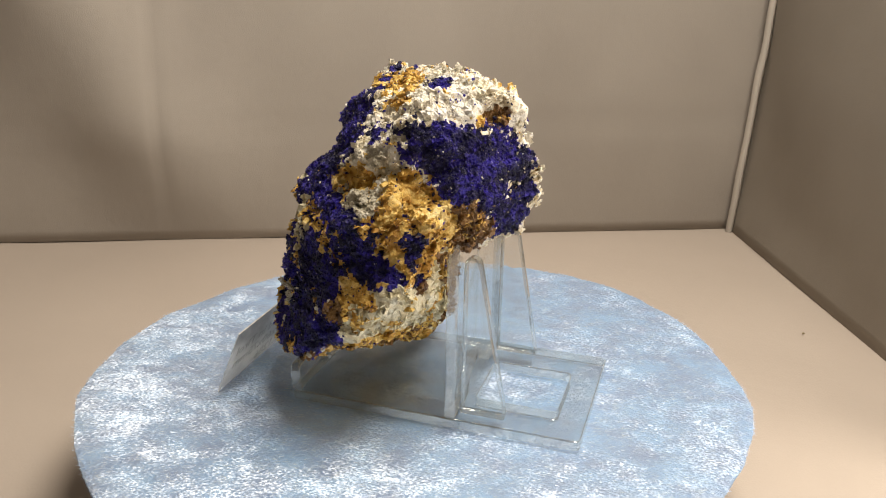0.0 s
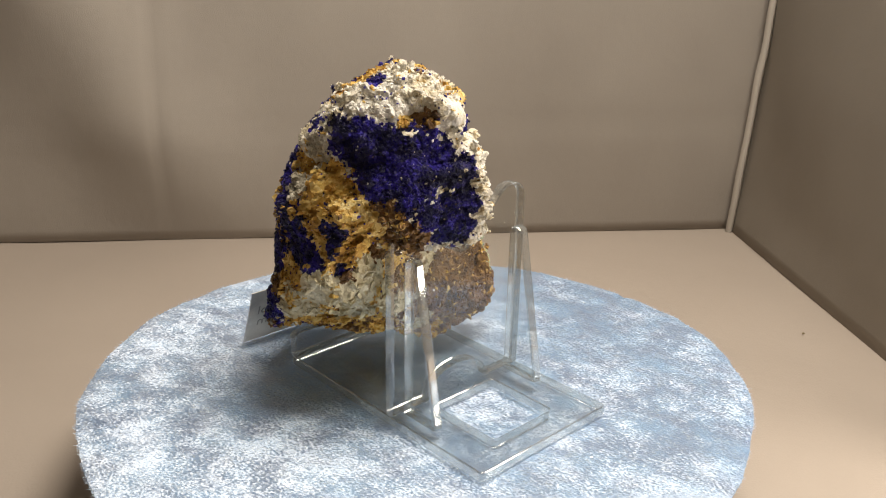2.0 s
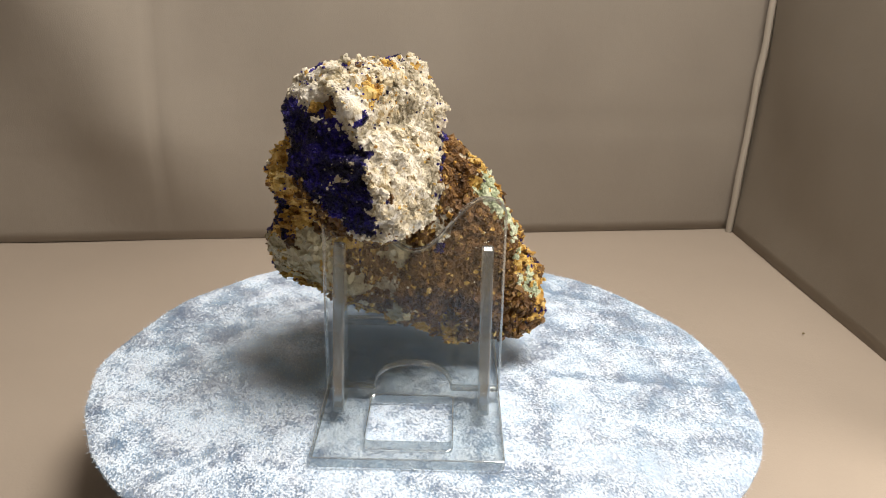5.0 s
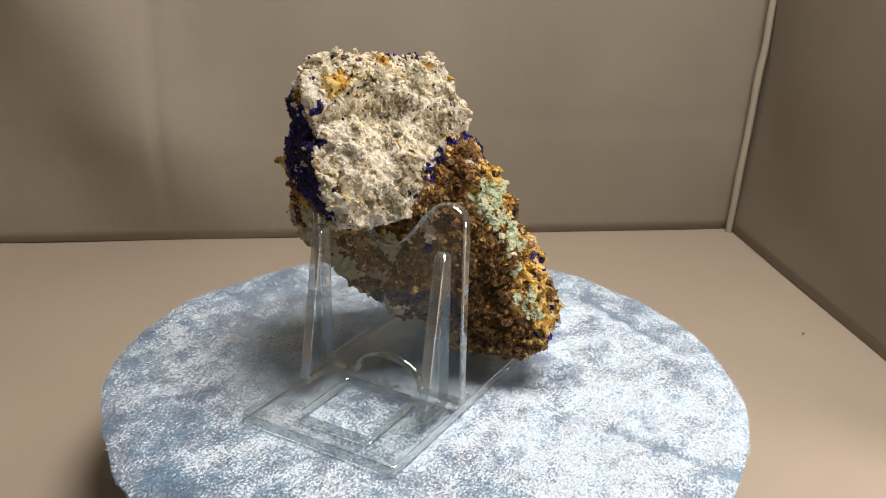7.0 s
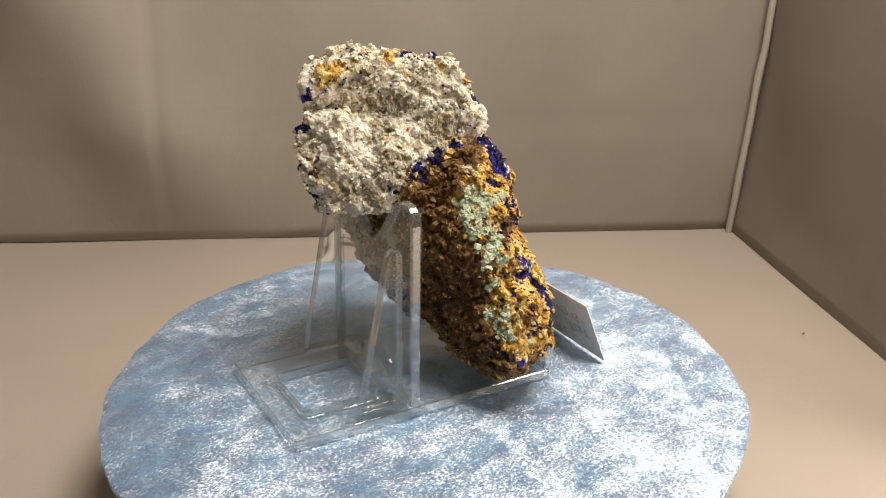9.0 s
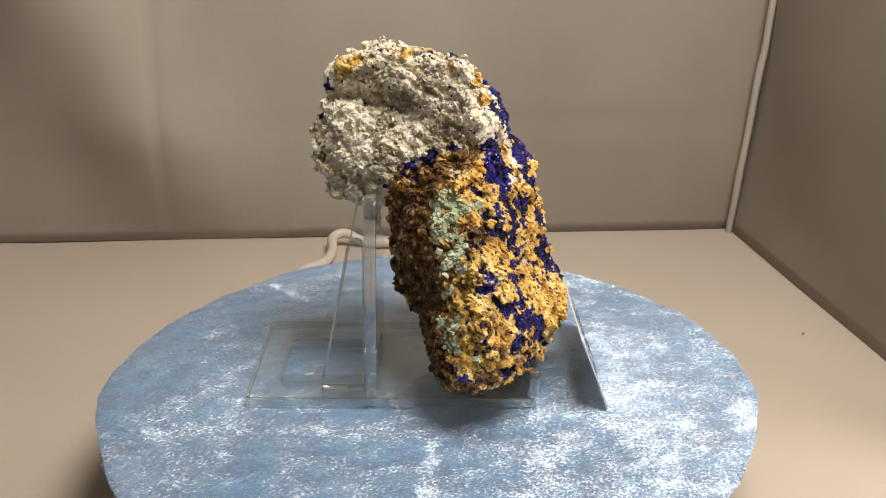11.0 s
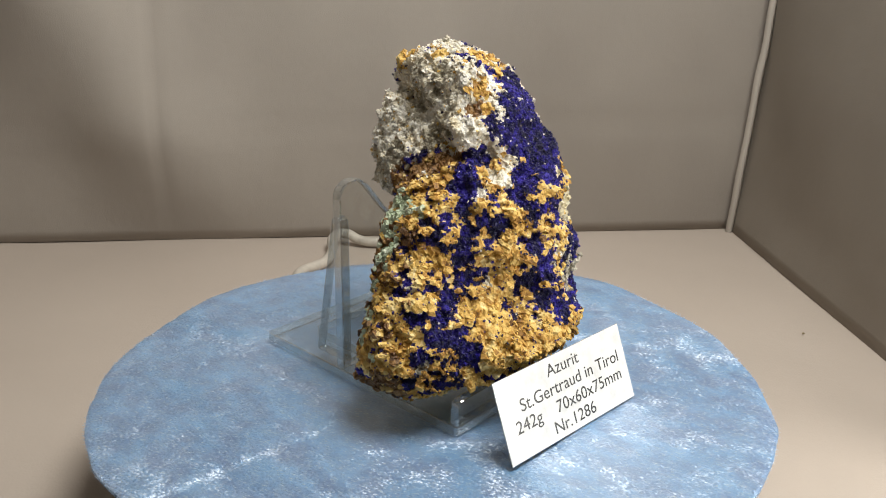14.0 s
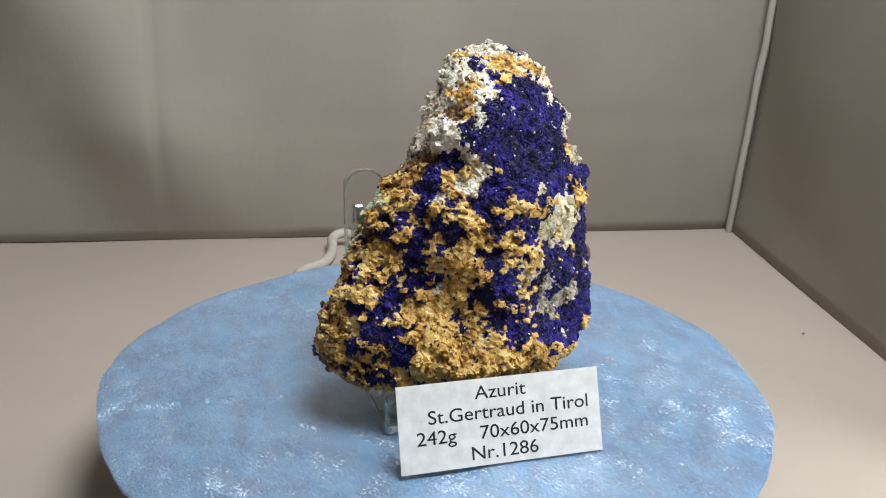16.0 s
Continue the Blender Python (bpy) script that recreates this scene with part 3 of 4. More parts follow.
# blue azurite
patches(1, (-33, -8, 23, 3.3), (-31, -10, 39, 2.2), (-34, -11, 20, 1.9), (-32, -11, 31, 2.8), (-27, -11, 49, 2.6), (-26, -11, 56, 4.5), (-20, -11, 62, 4.6), (-24, -12, 59, 3.7))
patches(1, (-32, -14, 34, 3.1), (-31, -18, 23, 3.2), (-32, -19, 19, 2.7), (-17, -13, 68, 3.7), (-27, -18, 55, 2.8), (-30, -20, 42, 1.1), (-15, -13, 71, 4.2), (-10, -11, 76, 1.5))
patches(1, (-20, -17, 63, 4.2), (-28, -24, 31, 3.7), (-28, -25, 27, 3.8), (-26, -24, 42, 3.4), (-27, -26, 51, 2.1), (-28, -27, 24, 2.8), (-24, -24, 56, 2.2), (-25, -26, 39, 3.3))
patches(1, (-14, -16, 73, 3.3), (-16, -18, 67, 4.7), (-19, -21, 62, 2.4), (-21, -28, 54, 1.7), (-22, -30, 37, 3.6), (-23, -32, 26, 3.2), (-14, -20, 71, 2.6), (-16, -25, 66, 2.5))
patches(1, (-21, -34, 26, 2.8), (-19, -32, 52, 2.7), (-16, -33, 51, 2.6), (-13, -29, 70, 2.9), (-14, -32, 47, 4.0), (-11, -34, 41, 4.0), (-9, -32, 70, 1.8), (-8, -36, 40, 2.9))
patches(1, (-3, -35, 46, 3.1), (-2, -32, 67, 3.9), (-2, -33, 39, 0.9), (2, -32, 66, 5.1), (2, -26, 78, 1.4), (6, -33, 49, 1.3), (7, -30, 59, 4.2), (8, -30, 64, 5.4))
patches(1, (11, -28, 57, 4.2), (14, -27, 63, 5.8), (15, -25, 52, 3.4), (10, -19, 80, 0.9), (18, -24, 63, 4.7), (-3, -10, 79, 1.6), (17, -23, 53, 3.4), (16, -21, 46, 2.7))
patches(1, (19, -21, 55, 2.9), (18, -20, 48, 3.0), (7, -14, 79, 1.1), (20, -20, 70, 1.5), (19, -20, 74, 1.1), (19, -20, 64, 2.3), (18, -14, 41, 1.7), (1, -7, 80, 1.7))
patches(1, (6, -2, 48, 1.1), (6, -1, 52, 1.8), (6, 1, 35, 1.8), (5, 1, 55, 1.9), (4, 1, 51, 1.2), (-3, -5, 79, 1.1), (2, 3, 56, 2.1), (5, 30, 14, 1.4))
patches(1, (-4, -5, 79, 1.2), (3, 31, 15, 1.4), (-4, 5, 59, 1.4), (-2, 21, 38, 1.4), (-4, 23, 32, 1.7), (-4, 22, 34, 2.0), (-6, 26, 28, 1.5), (-6, 14, 53, 1.5))
patches(1, (-6, 22, 33, 2.3), (-7, 25, 30, 1.4), (-9, 30, 12, 1.3), (-6, 6, 61, 1.7), (-10, 25, 29, 1.1), (-11, 28, 20, 2.0), (-10, 20, 34, 1.8), (-12, 29, 14, 2.5))
patches(1, (-10, 16, 44, 3.3), (-8, 6, 63, 0.9), (-13, 26, 11, 3.0), (-11, 11, 54, 2.0), (-15, 25, 22, 3.9), (-13, 19, 30, 2.0), (-14, 21, 27, 3.4), (-16, 26, 13, 2.9))
patches(1, (-14, 18, 37, 2.9), (-12, 10, 55, 2.4), (-17, 21, 24, 2.0), (-18, 24, 13, 2.6), (-14, 12, 50, 2.2), (-16, 16, 34, 2.2), (-16, 15, 41, 3.8), (-20, 21, 20, 2.7))
patches(1, (-18, 18, 25, 1.2), (-14, 10, 53, 3.0), (-13, 8, 56, 2.5), (-17, 15, 38, 2.5), (-16, 12, 45, 3.3), (-22, 21, 10, 2.2), (-18, 14, 34, 2.9), (-14, 5, 59, 2.5))
patches(1, (-18, 8, 51, 2.3), (-19, 10, 47, 1.8), (-26, 18, 10, 2.8), (-18, 7, 52, 1.6), (-21, 8, 45, 3.1), (-17, 2, 64, 1.6), (-8, -6, 78, 1.9), (-16, 0, 66, 1.9))
patches(1, (-27, 6, 32, 2.5), (-22, 2, 50, 1.9), (-18, 0, 64, 3.1), (-28, 2, 35, 4.0), (-29, 3, 27, 2.1), (-23, 0, 52, 4.1), (-30, 2, 26, 1.6), (-29, 1, 31, 3.4))
patches(1, (-26, 0, 48, 2.6), (-33, 0, 25, 3.7), (-31, -1, 29, 4.0), (-16, -5, 70, 1.6), (-20, -4, 61, 5.2), (-24, -5, 56, 5.2), (-20, -6, 66, 4.1), (-29, -5, 40, 2.0))
patches(1, (-28, -6, 46, 2.0), (-31, -6, 30, 2.0))
# ochre limonite
patches(2, (-24, -17, 59, 1.3), (-10, -12, 76, 2.6), (-19, -25, 58, 1.9), (-16, -28, 59, 2.3), (-16, -33, 36, 3.0), (-14, -30, 59, 2.7), (-14, -35, 30, 3.2), (-12, -34, 58, 1.1))
patches(2, (-8, -20, 75, 1.3), (-11, -36, 35, 1.9), (-9, -35, 39, 2.5), (-8, -33, 48, 3.2), (-5, -17, 77, 3.6), (-6, -27, 75, 1.7), (-6, -35, 46, 3.7), (-5, -34, 59, 3.2))
patches(2, (-5, -24, 76, 1.7), (-1, -34, 55, 3.7), (-1, -33, 44, 3.7), (1, -30, 43, 2.2), (2, -34, 50, 3.3), (10, -28, 71, 1.0), (12, -27, 71, 0.8), (6, -14, 80, 1.9))
patches(2, (16, -18, 75, 2.8), (14, -16, 75, 2.8), (17, -16, 73, 1.3), (18, -14, 50, 1.2), (3, -10, 79, 1.9), (13, -11, 67, 1.4), (12, -10, 67, 1.6), (9, -8, 66, 1.0))
patches(2, (2, 11, 49, 2.2), (6, 26, 14, 2.7), (4, 23, 26, 2.5), (5, 29, 16, 3.6), (2, 28, 21, 4.5), (1, 23, 35, 3.3), (0, 24, 31, 3.4), (0, 22, 39, 2.1))
patches(2, (1, 31, 17, 3.6), (-1, 19, 44, 2.3), (-1, 26, 26, 3.8), (-2, 22, 37, 2.1), (-4, 16, 50, 2.5), (-3, 31, 18, 3.8), (-4, 17, 47, 3.1), (-4, 14, 52, 2.5))
patches(2, (-4, 26, 29, 4.0), (-5, -1, 76, 1.2), (-6, 21, 35, 2.0), (-7, 28, 23, 3.8), (-6, 16, 47, 1.5), (-7, 19, 39, 3.2), (-8, 29, 17, 2.6), (-7, 14, 53, 2.3))
patches(2, (-8, 24, 31, 2.5), (-10, 27, 22, 3.5), (-9, 20, 34, 2.5), (-9, 18, 41, 2.0), (-8, 11, 55, 2.5), (-13, 28, 17, 2.0), (-10, 14, 51, 3.0), (-6, -2, 76, 1.1))
patches(2, (-12, 16, 44, 1.6), (-16, 26, 20, 1.6), (-13, 18, 36, 1.5), (-9, 2, 73, 1.5), (-17, 18, 26, 2.4), (-17, 17, 28, 3.0), (-15, 13, 46, 2.4), (-15, 12, 48, 3.0))
patches(2, (-20, 22, 14, 3.5), (-17, 15, 34, 1.6), (-21, 16, 22, 3.8), (-24, 18, 18, 3.9), (-20, 12, 31, 2.5), (-11, 0, 73, 2.3), (-19, 11, 44, 2.4), (-17, 7, 53, 1.5))
patches(2, (-22, 13, 26, 5.6), (-22, 11, 37, 2.9), (-26, 14, 20, 5.2), (-23, 9, 40, 3.5), (-22, 7, 43, 2.3), (-21, 6, 49, 2.9), (-14, 0, 69, 1.2), (-13, -2, 72, 1.2))
patches(2, (-25, 7, 37, 3.0), (-29, 10, 19, 4.3), (-17, 0, 60, 1.6), (-28, 8, 23, 5.2), (-12, -4, 74, 2.2), (-26, 5, 40, 2.4), (-26, 4, 44, 3.5), (-31, 4, 23, 4.3))
patches(2, (-33, 4, 20, 4.6), (-27, 0, 44, 2.9), (-28, -2, 42, 2.2), (-35, -1, 20, 3.5), (-35, -4, 18, 2.8), (-34, -7, 16, 2.6))
# brown siderite
patches(3, (-25, -28, 51, 1.9), (-19, -33, 32, 2.4), (-13, -33, 53, 1.3), (-9, -21, 19, 2.1), (-1, -31, 37, 2.7), (2, -26, 41, 2.5), (8, -31, 52, 3.1), (3, -21, 32, 3.0))
patches(3, (9, -26, 46, 4.3), (13, -26, 72, 1.7), (4, -13, 23, 4.8), (4, -12, 29, 5.0), (5, -6, 26, 5.8), (6, -1, 31, 7.9), (6, 0, 23, 4.0), (5, 1, 47, 2.7))
patches(3, (6, 5, 45, 3.8), (4, 2, 49, 2.1), (7, 7, 35, 4.0), (8, 11, 35, 5.7), (7, 11, 41, 2.2), (6, 9, 21, 7.2), (2, 4, 54, 3.8), (7, 13, 29, 5.1))
patches(3, (4, 8, 48, 3.2), (6, 14, 17, 5.3), (5, 12, 45, 3.9), (6, 14, 24, 6.3), (5, 14, 40, 4.8), (7, 19, 21, 4.9), (5, 17, 35, 5.4), (6, 20, 28, 4.2))
patches(3, (7, 24, 20, 3.9), (2, 15, 47, 1.9), (1, 17, 44, 1.6), (-2, 6, 54, 2.4), (-5, 7, 56, 4.1), (-11, 3, 69, 1.3), (-12, 2, 69, 1.1))
# green malachite
patches(4, (3, 10, 48, 1.7), (7, 18, 24, 1.1), (4, 14, 46, 2.8), (4, 16, 43, 2.0), (4, 17, 38, 1.4), (2, 13, 48, 3.1), (7, 26, 18, 1.6), (5, 23, 25, 1.9))
patches(4, (2, 17, 44, 2.3), (4, 20, 36, 1.5), (5, 25, 22, 2.2), (4, 23, 31, 1.3), (3, 23, 32, 1.3), (3, 24, 31, 1.2), (3, 25, 25, 1.7), (3, 27, 21, 1.8))
patches(4, (0, 15, 48, 3.3), (1, 20, 39, 1.9), (0, 20, 42, 1.3), (0, 20, 40, 1.8), (0, 22, 36, 1.2), (-1, 31, 18, 1.0), (-2, 17, 48, 2.1), (-4, 17, 49, 2.0))
# cream dolomite
patches(5, (-28, -10, 54, 1.3), (-30, -11, 45, 2.0), (-28, -16, 48, 3.1), (-29, -19, 43, 2.1), (-27, -24, 46, 1.3), (-13, -35, 28, 4.0), (-7, -36, 35, 4.4), (-3, -27, 27, 3.7))
patches(5, (-2, -30, 33, 5.2), (2, -28, 39, 3.3), (3, -22, 30, 3.6), (3, -19, 27, 2.6), (4, -16, 22, 2.2), (4, -10, 18, 2.8), (4, -9, 34, 2.7), (4, -7, 17, 1.8))
# clear grey calcite; on the white side, grey painted in for its shade
patches(6, (-32, -10, 33, 2.5), (-31, -10, 27, 2.5), (-31, -12, 43, 2.0), (-31, -15, 29, 3.1), (-27, -24, 44, 1.6), (-14, -33, 55, 2.8), (-10, -30, 64, 1.6), (-5, -32, 68, 1.5))
patches(6, (4, -12, 27, 4.1), (17, -11, 59, 2.0), (14, -10, 50, 3.9), (9, -9, 70, 2.4), (8, -8, 74, 3.2), (12, -8, 48, 3.8), (10, -7, 63, 2.5), (6, -6, 68, 5.1))
patches(6, (9, -4, 55, 4.3), (2, -1, 63, 2.5), (0, -2, 74, 4.3), (-1, 1, 62, 4.0), (-3, 3, 65, 4.3), (-7, 23, 33, 1.4), (-7, 4, 70, 3.3), (-12, 28, 17, 1.3))
patches(6, (-13, 28, 18, 1.3), (-20, 12, 32, 1.2), (-29, -1, 34, 1.1))
# pits and hollows: middle, reach and depth
HOLLOWS = [(-11, 3, 69, 2.3, 2.4), (12, -26, 72, 2.4, 2.2), (-2, -34, 57, 5, 2.2), (-9, -31, 61, 3.5, 1.6), (6, -32, 51, 4.5, 2.2), (4, 1, 51, 3, 2.0), (-8, 6, 61, 3.6, 1.2), (-29, -14, 47, 3, 1.0)]
SLAB = (20, -22, 73)      # a smooth cleaved face of calcite


def plate_space(p):
    """Coordinates in which the slanting limonite plates are as thick as they are wide."""
    n = np.array([-0.42, 0.30, 0.86])
    n /= np.linalg.norm(n)
    return p + np.outer(p @ n, n) * 1.1


def minerals_at(p, cell=None):
    """Which mineral shows at each place: 0 calcite, 1 azurite, 2 ochre, 3 brown, 4 green, 5 cream, 6 grey and
    shade-painted calcite.
    """
    if cell is None:
        cell = crystal_steps(plate_space(p), 4.0, 100)
    grain = [0.55 * soft_noise(p, 3.4, 20 + k) + 0.65 * soft_noise(p, 1.5, 40 + k) + 0.85 * soft_noise(p, 0.75, 60 + k) for k in range(7)]
    score = np.full((7, len(p)), -1.0)
    top = np.clip((p[:, 2] + 20 * np.clip((p[:, 0] - 8.5) / 2, 0, 1) - 60 - 0.1 * p[:, 1]) / 4, -1, 1)
    back = np.clip((p[:, 0] - 1 + 0.30 * p[:, 1]) / 4, -1, 1)
    front = np.clip((-p[:, 0] - 14 + p[:, 1]) / 5, 0, 1) * np.clip((56 - p[:, 2]) / 4, 0, 1)
    score[0] = 0.30 * top - 0.15
    score[1] = -0.30 + 0.25 * front
    score[2] = -0.25 * top - 0.20 * back - 0.05
    score[3] = -0.30 * top + 0.20 * back - 0.10
    score[6] = 0.15 * top - 0.25
    for k, spots in enumerate(PATCHES):
        at = np.array(spots)
        for i in range(0, len(p), 60000):
            q = p[i:i + 60000]
            d = np.sqrt(np.maximum((q * q).sum(1)[:, None] + (at[:, :3] ** 2).sum(1)[None] - 2 * q @ at[:, :3].T, 0.0))
            score[k, i:i + 60000] = np.maximum(score[k, i:i + 60000], (1.25 - d / (at[:, 3] + 0.7)).max(1))
    # plates of ochre stand proud of the blue that fills the gaps between them
    flank = np.clip((-p[:, 0] - 14) / 6, 0, 1) * np.clip((-p[:, 1] - 2) / 6, 0, 1) * np.clip((74 - p[:, 2]) / 6, 0, 1)
    score[1] += 0.05 - front * (0.38 * cell + 0.03) + flank * 0.22
    score[2] += front * (0.32 * cell - 0.03) - flank * 0.30 - 0.05
    score[3] -= flank * 0.15
    score[5] += 0.16
    score[6] += flank * 0.20
    for k in range(7):
        score[k] += grain[k] * (0.33 if k != 1 else 0.40)
    return score.argmax(0)


def rock_surface(step):
    """Surface nets over the block field, roughened by broken crystal."""
    lo = np.array([-42.0, -45.0, 0.0])
    dims = (np.array([72.0, 84.0, 90.0]) / step).astype(int)
    ax = [lo[k] + step * np.arange(dims[k]) for k in range(3)]
    p = np.stack(np.meshgrid(*ax, indexing="ij"), -1).reshape(-1, 3)
    d = rock_field(p)
    for x, y, z, r, depth in HOLLOWS:
        d += depth * np.exp(-((p - np.array([x, y, z])) ** 2).sum(1) / (r * r))
    band = np.abs(d) < 2.9
    q = p[band]
    plate = crystal_steps(plate_space(q), 4.0, 100)
    kind = minerals_at(q, plate)
    large = np.array([0.75, 0.45, 0.95, 0.55, 0.5, 0.35, 0.8])[kind]
    small = np.array([0.75, 0.50, 0.55, 0.85, 0.6, 0.30, 0.8])[kind]
    low = np.array([-0.15, -0.05, 0.1, -0.05, 0.0, 0.0, 0.0])[kind]
    smooth = 1 - 0.8 * np.exp(-(((q - np.array(SLAB)) ** 2).sum(1) / 16.0) ** 2)
    bumps = 0.9 * soft_noise(q, 9.0, 1) + 0.6 * soft_noise(q, 4.0, 2)
    bumps += smooth * (large * 1.15 * plate + small * crystal_steps(q, 1.8, 200) + 0.25 * soft_noise(q, 1.0, 3)) + low
    d[band] -= np.clip(bumps, -2.6, 2.3)
    d = d.reshape(dims)
    s = d < 0
    # cells that the surface crosses
    cs = sum(s[a:dims[0] - 1 + a, b:dims[1] - 1 + b, c:dims[2] - 1 + c].astype(int) for a in (0, 1) for b in (0, 1) for c in (0, 1))
    live = (cs > 0) & (cs < 8)
    index = -np.ones(live.shape, int)
    index[live] = np.arange(live.sum())
    cell = np.argwhere(live)
    acc = np.zeros((len(cell), 3))
    cnt = np.zeros(len(cell))
    corners = [(a, b, c) for a in (0, 1) for b in (0, 1) for c in (0, 1)]
    for u in corners:
        for v in corners:
            if sum(abs(a - b) for a, b in zip(u, v)) != 1 or u > v:
                continue
            du = d[cell[:, 0] + u[0], cell[:, 1] + u[1], cell[:, 2] + u[2]]
            dv = d[cell[:, 0] + v[0], cell[:, 1] + v[1], cell[:, 2] + v[2]]
            cut = (du < 0) != (dv < 0)
            w = np.where(cut, du / np.where(cut, du - dv, 1), 0)
            pt = np.array(u)[None] + w[:, None] * (np.array(v) - np.array(u))[None]
            acc += pt * cut[:, None]
            cnt += cut
    verts = lo + step * (cell + acc / cnt[:, None])
    quads = []
    for k in range(3):
        e = np.zeros(3, int)
        e[k] = 1
        a, b = [(1, 2), (2, 0), (0, 1)][k]
        s0 = s[:dims[0] - e[0], :dims[1] - e[1], :dims[2] - e[2]]
        s1 = s[e[0]:, e[1]:, e[2]:]
        for flip in (False, True):
            at = np.argwhere((s0 & ~s1) if not flip else (~s0 & s1))
            at = at[(at[:, a] > 0) & (at[:, b] > 0)]
            ea, eb = np.zeros(3, int), np.zeros(3, int)
            ea[a], eb[b] = 1, 1
            f = [index[tuple((at - da * ea - db * eb).T)] for da, db in ((1, 1), (0, 1), (0, 0), (1, 0))]
            quads.append(np.stack(f if not flip else f[::-1], 1))
    quads = np.concatenate(quads)
    return verts, quads[(quads >= 0).all(1)]


def build_rock():
    verts, quads = rock_surface(0.44)
    # keep the one large body
    lab = np.arange(len(verts))
    for _ in range(400):
        m = lab[quads].min(1)
        nxt = lab.copy()
        for c in range(4):
            np.minimum.at(nxt, quads[:, c], m)
        nxt = nxt[nxt]
        if (nxt == lab).all():
            break
        lab = nxt
    main = np.bincount(lab).argmax()
    quads = quads[lab[quads[:, 0]] == main]
    used = np.unique(quads)
    remap = -np.ones(len(verts), int)
    remap[used] = np.arange(len(used))
    verts, quads = verts[used], remap[quads]
    me = bpy.data.meshes.new("mineral_specimen")
    place = verts * MM + np.array([0, 0, DISC])
    me.from_pydata(place.tolist(), [], quads.tolist())
    for m in MINERALS:
        me.materials.append(m)
    mid = verts[quads].mean(1)
    kind = minerals_at(mid)
    me.polygons.foreach_set("material_index", kind.astype(np.int32))
    me.update()
    rock = tagged(new("mineral_specimen", me), "rough mineral specimen of blue azurite on white and ochre rock", "mineral")
    normals = np.cross(verts[quads[:, 2]] - verts[quads[:, 0]], verts[quads[:, 3]] - verts[quads[:, 1]])
    area = np.linalg.norm(normals, axis=1)
    return rock, mid, normals / np.maximum(area, 1e-9)[:, None], kind


def crust(name, rock, mid, nrm, pick, count, size, shape, mat, label, seed, sink=0.25, tilt=0.8, lie=None):
    """Small broken crystals grown on the rock: slanted blocks of varied size."""
    r = np.random.RandomState(seed)
    pick = np.flatnonzero(pick)
    if len(pick) == 0:
        return
    at = pick[r.randint(0, len(pick), count)]
    n = (nrm[at] if lie is None else 0.35 * nrm[at] + np.array(lie)) + r.normal(0, tilt, (count, 3)) * 0.6
    n /= np.linalg.norm(n, axis=1)[:, None]
    t = np.cross(n, r.normal(0, 1, (count, 3)))
    t /= np.linalg.norm(t, axis=1)[:, None]
    b = np.cross(n, t)
    s = size * np.exp(np.clip(r.normal(0, 0.38, (count, 1)), -1, 0.55))
    sx, sy, sz = (s * f * np.exp(np.clip(r.normal(0, 0.25, (count, 1)), -0.4, 0.25)) for f in shape)
    c = mid[at] + n * sz * (0.5 - sink)
    slant = np.clip(r.normal(0, 0.35, (count, 2)), -0.5, 0.5)
    taper = r.uniform(0.55, 1.0, (count, 1))
    vs = []
    for z in (-0.5, 0.5):
        for y in (-0.5, 0.5):
            for x in (-0.5, 0.5):
                k = taper if z > 0 else 1.0
                px, py = x * k + z * slant[:, :1], y * k + z * slant[:, 1:]
                vs.append(c + t * sx * px + b * sy * py + n * sz * z)
    v = np.stack(vs, 1).reshape(-1, 3) * MM + np.array([0, 0, DISC])
    f = np.array([(0, 2, 3, 1), (4, 5, 7, 6), (0, 1, 5, 4), (2, 6, 7, 3), (0, 4, 6, 2), (1, 3, 7, 5)])
    f = (np.arange(count)[:, None, None] * 8 + f[None]).reshape(-1, 4)
    me = bpy.data.meshes.new(name)
    me.from_pydata(v.tolist(), [], f.tolist())
    me.materials.append(mat)
    ob = tagged(new(name, me), label, kind="stuff")
    ob.parent = rock


rock, MID, NRM, KIND = build_rock()
ROUGH = ((MID - np.array(SLAB)) ** 2).sum(1) > 12
crust("calcite_crust", rock, MID, NRM, (KIND == 0) & ROUGH, 4200, 0.48, (1.25, 0.8, 0.6), CALCITE, "white broken calcite crystals", 1, 0.45, 0.5)
crust("grey_and_shaded_calcite_crust", rock, MID, NRM, KIND == 6, 2400, 0.5, (1.1, 0.8, 0.7), CLEAR_AND_SHADE, "greyish clear calcite crystals, some grey painted as shade", 2)
crust("azurite_crust", rock, MID, NRM, KIND == 1, 19000, 0.42, (1.0, 0.8, 0.8), AZURE, "deep blue azurite crystal crust", 3, 0.3, 1.2)
crust("ochre_crust", rock, MID, NRM, KIND == 2, 5200, 0.52, (1.2, 0.85, 0.5), OCHRE, "yellow-brown limonite flakes", 4, 0.5, 0.8)
crust("brown_crust", rock, MID, NRM, KIND == 3, 13000, 0.62, (1.1, 0.9, 0.45), BROWN, "dark brown siderite flakes", 5, 0.3, 1.1)
crust("green_crust", rock, MID, NRM, KIND == 4, 900, 0.7, (1.0, 0.9, 0.6), GREEN, "pale green malachite crust", 6)
crust("cream_crust", rock, MID, NRM, KIND == 5, 500, 0.9, (1.2, 1.0, 0.3), CREAM, "cream dolomite flakes", 7, 0.4)
crust("platy_ochre_crust", rock, MID, NRM, (KIND == 2) & (MID[:, 0] < 0), 1600, 0.86, (1.35, 0.9, 0.5), OCHRE, "larger yellow platy limonite crystals", 10, 0.5, 0.3, (-0.42, 0.30, 0.86))
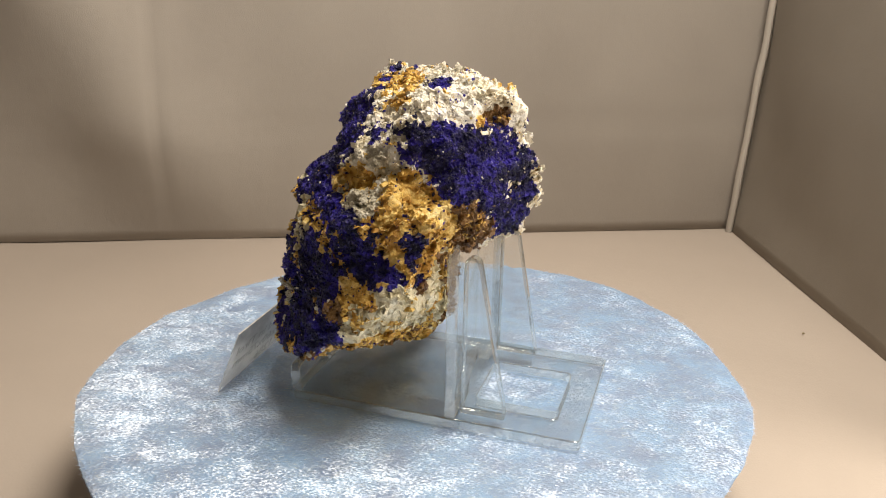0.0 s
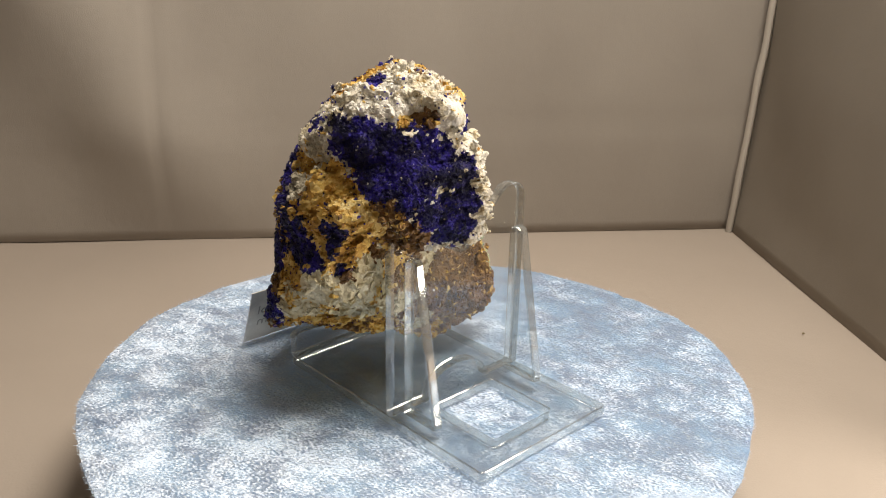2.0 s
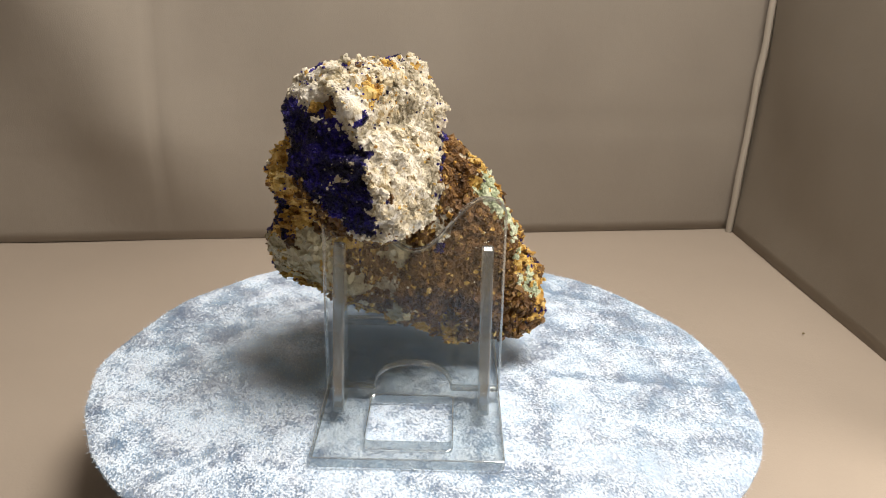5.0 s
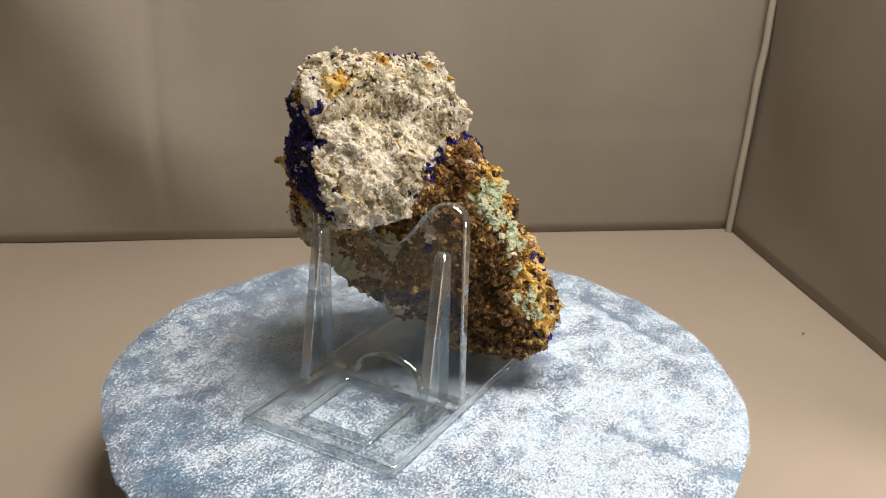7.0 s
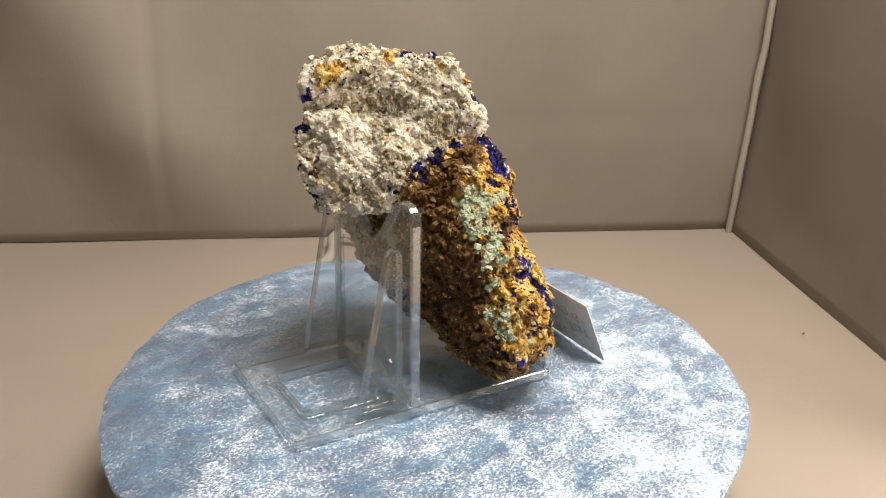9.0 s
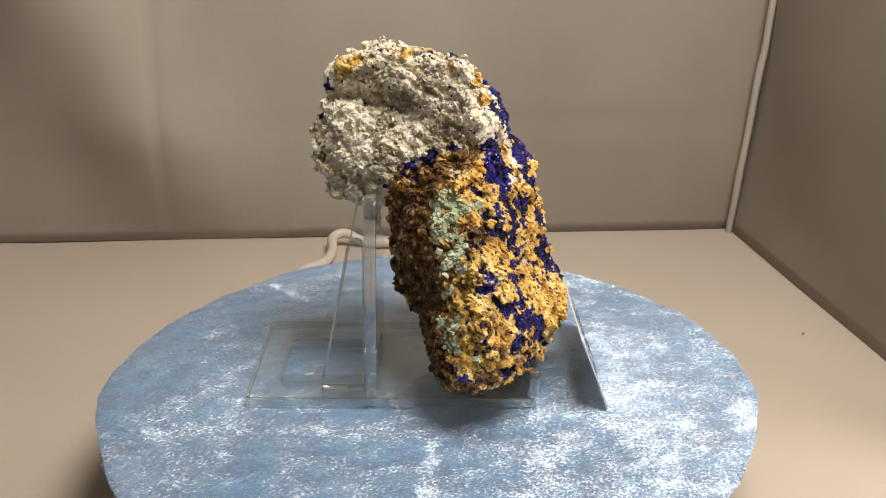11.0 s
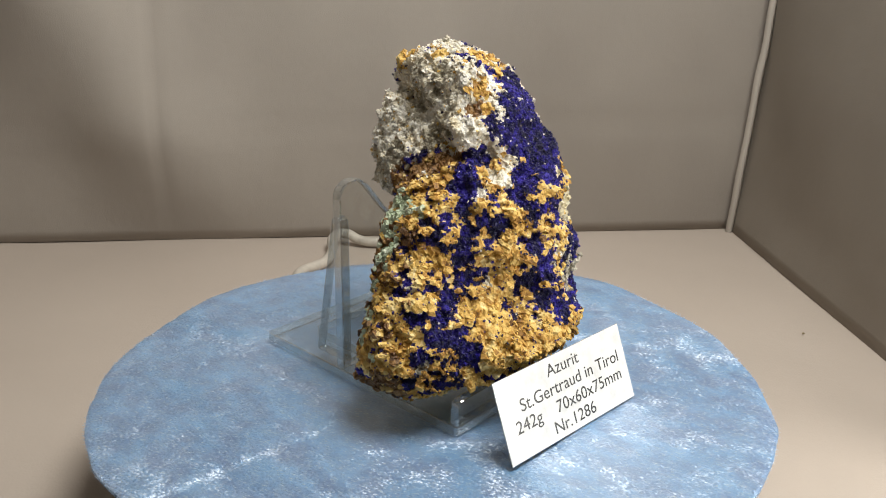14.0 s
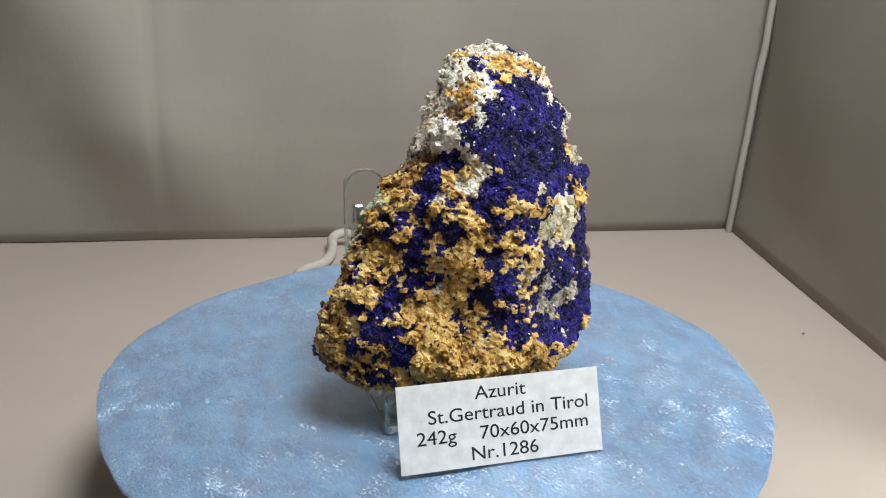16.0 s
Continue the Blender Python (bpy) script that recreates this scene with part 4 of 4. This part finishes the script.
crust("rhombic_brown_crust", rock, MID, NRM, KIND == 3, 1400, 0.9, (1.1, 0.9, 0.6), BROWN, "rhombic brown siderite crystals", 14, 0.4, 0.9)
crust("rhombic_ochre_crust", rock, MID, NRM, (KIND == 3) & (MID[:, 0] > 0), 600, 0.75, (1.1, 0.9, 0.6), OCHRE, "yellow-brown rhombs among the siderite", 15, 0.4, 0.9)
crust("platy_calcite_crust", rock, MID, NRM, (KIND == 0) & ROUGH, 1000, 0.78, (1.3, 0.8, 0.5), CALCITE, "larger white calcite blades", 16, 0.5, 0.8)
# stray grains on other ground
crust("azurite_dust", rock, MID, NRM, ((KIND == 0) & (MID[:, 2] > 66) & ROUGH) | (KIND == 2), 1700, 0.32, (1.0, 0.9, 0.9), AZURE, "tiny scattered blue azurite grains", 8)
crust("ochre_dust", rock, MID, NRM, (KIND == 0) | (KIND == 6), 320, 0.45, (1.0, 0.9, 0.7), OCHRE, "tiny ochre grains among the calcite", 12, 0.45)
crust("white_dust", rock, MID, NRM, (KIND == 1) | (KIND == 3), 600, 0.32, (1.0, 0.8, 0.7), CALCITE, "tiny white calcite grains", 9, 0.1)

# ---- name card ----
# a stiff laminated card leaning back; its face looks away from the specimen
right = Vector((-16.0, -42.6, -0.9)).normalized()
upw = Vector((6.7, -2.7, 17.0))
upw = (upw - right * upw.dot(right)).normalized()
face = right.cross(upw)
mid = Vector((-39.1 * MM, 8.5 * MM, DISC + 8.75 * MM))
CARD = Matrix.Translation(mid) @ Matrix((right, upw, face)).transposed().to_4x4()
bm = bmesh.new()
box(bm, -22.6 * MM, 22.6 * MM, -9.1 * MM, 9.1 * MM, -0.15 * MM, 0.15 * MM)
soften(bm, 0.08 * MM, 1)
bmesh.ops.transform(bm, matrix=CARD, verts=bm.verts[:])
card = thing("name_card", bm, PAPER, "white laminated name card with black print leaning at the specimen", "card")


def printed(text, x, y, size, lift=0.00018, ink=INK, label="black printed line of text"):
    cu = bpy.data.curves.new("print", "FONT")
    cu.body, cu.size, cu.align_x, cu.align_y = text, size, "CENTER", "CENTER"
    cu.extrude = 0.00002
    tmp = new("print", cu)
    me = bpy.data.meshes.new_from_object(tmp.evaluated_get(bpy.context.evaluated_depsgraph_get()))
    bpy.data.objects.remove(tmp)
    bpy.data.curves.remove(cu)
    me.transform(CARD @ pose(x, y, lift) @ Matrix.Diagonal((1.13, 1, 1, 1)))
    me.materials.clear()
    me.materials.append(ink)
    ob = tagged(new("printed_line", me), label)
    ob.parent = card


LINES = (("Azurit", 0.0, 6.1), ("St.Gertraud in Tirol", 1.9, 1.9), ("242g    70x60x75mm", 0.4, -2.3), ("Nr.1286", 0.2, -6.5))
for words, x, y in LINES:
    printed(words, x * MM, y * MM, 4.0 * MM)
    printed(words, x * MM, y * MM, 4.0 * MM, -0.00018, FAINT, "grey print showing through the back of the card")


# ---- small things on the table ----
def tube(bm, points, radius, sides=12):
    rings = []
    for i, p in enumerate(points):
        a, b = points[max(i - 1, 0)], points[min(i + 1, len(points) - 1)]
        d = (Vector(b) - Vector(a)).normalized()
        s = d.cross(Vector((0, 0, 1))).normalized()
        u = s.cross(d)
        rings.append([bm.verts.new(Vector(p) + radius * (s * math.cos(math.tau * k / sides) + u * math.sin(math.tau * k / sides))) for k in range(sides)])
    for a, b in zip(rings, rings[1:]):
        for k in range(sides):
            m = (k + 1) % sides
            bm.faces.new((a[k], a[m], b[m], b[k]))
    bm.faces.new(rings[0][::-1])
    bm.faces.new(rings[-1])
    bmesh.ops.recalc_face_normals(bm, faces=bm.faces[:])


def smooth_way(pts, n):
    out = []
    for i in range(len(pts) - 1):
        p = [Vector(pts[max(0, min(len(pts) - 1, i + k))]) for k in (-1, 0, 1, 2)]
        for j in range(n):
            t = j / n
            out.append(0.5 * ((2 * p[1]) + (p[2] - p[0]) * t + (2 * p[0] - 5 * p[1] + 4 * p[2] - p[3]) * t * t + (3 * p[1] - p[0] - 3 * p[2] + p[3]) * t ** 3))
    return out + [Vector(pts[-1])]


bm = bmesh.new()
tube(bm, smooth_way([(-0.030, 0.076, 0.0022), (-0.046, 0.105, 0.0022), (-0.052, 0.128, 0.0022), (-0.043, 0.142, 0.0022), (-0.041, 0.154, 0.003), (-0.042, 0.163, 0.0045), (-0.039, 0.1675, 0.0055), (-0.035, 0.168, 0.0050), (-0.031, 0.1675, 0.003), (-0.022, 0.166, 0.0022), (0.02, 0.165, 0.0022)], 8), 0.0021)
thing("power_cable", bm, CABLE, "white power cable lying behind the turntable", "cable", True)

bm = bmesh.new()
bmesh.ops.create_icosphere(bm, subdivisions=2, radius=0.0004, matrix=pose(0.134, 0.0844, 0.0006) @ Matrix.Diagonal((1.3, 1, 0.7, 1)))
thing("crumb", bm, CRUMB, "tiny olive mineral crumb on the beige cloth", "crumb", True)


# ---- what turns ----
def motions():
    rows = [(0.5 * k, pose(0, 0, 0, 0, 0, -SPIN * 0.5 * k)) for k in range(33)]
    for ob in (turntable, velvet_cloth, stand, rock, card):
        walk(ob, rows)


motions()
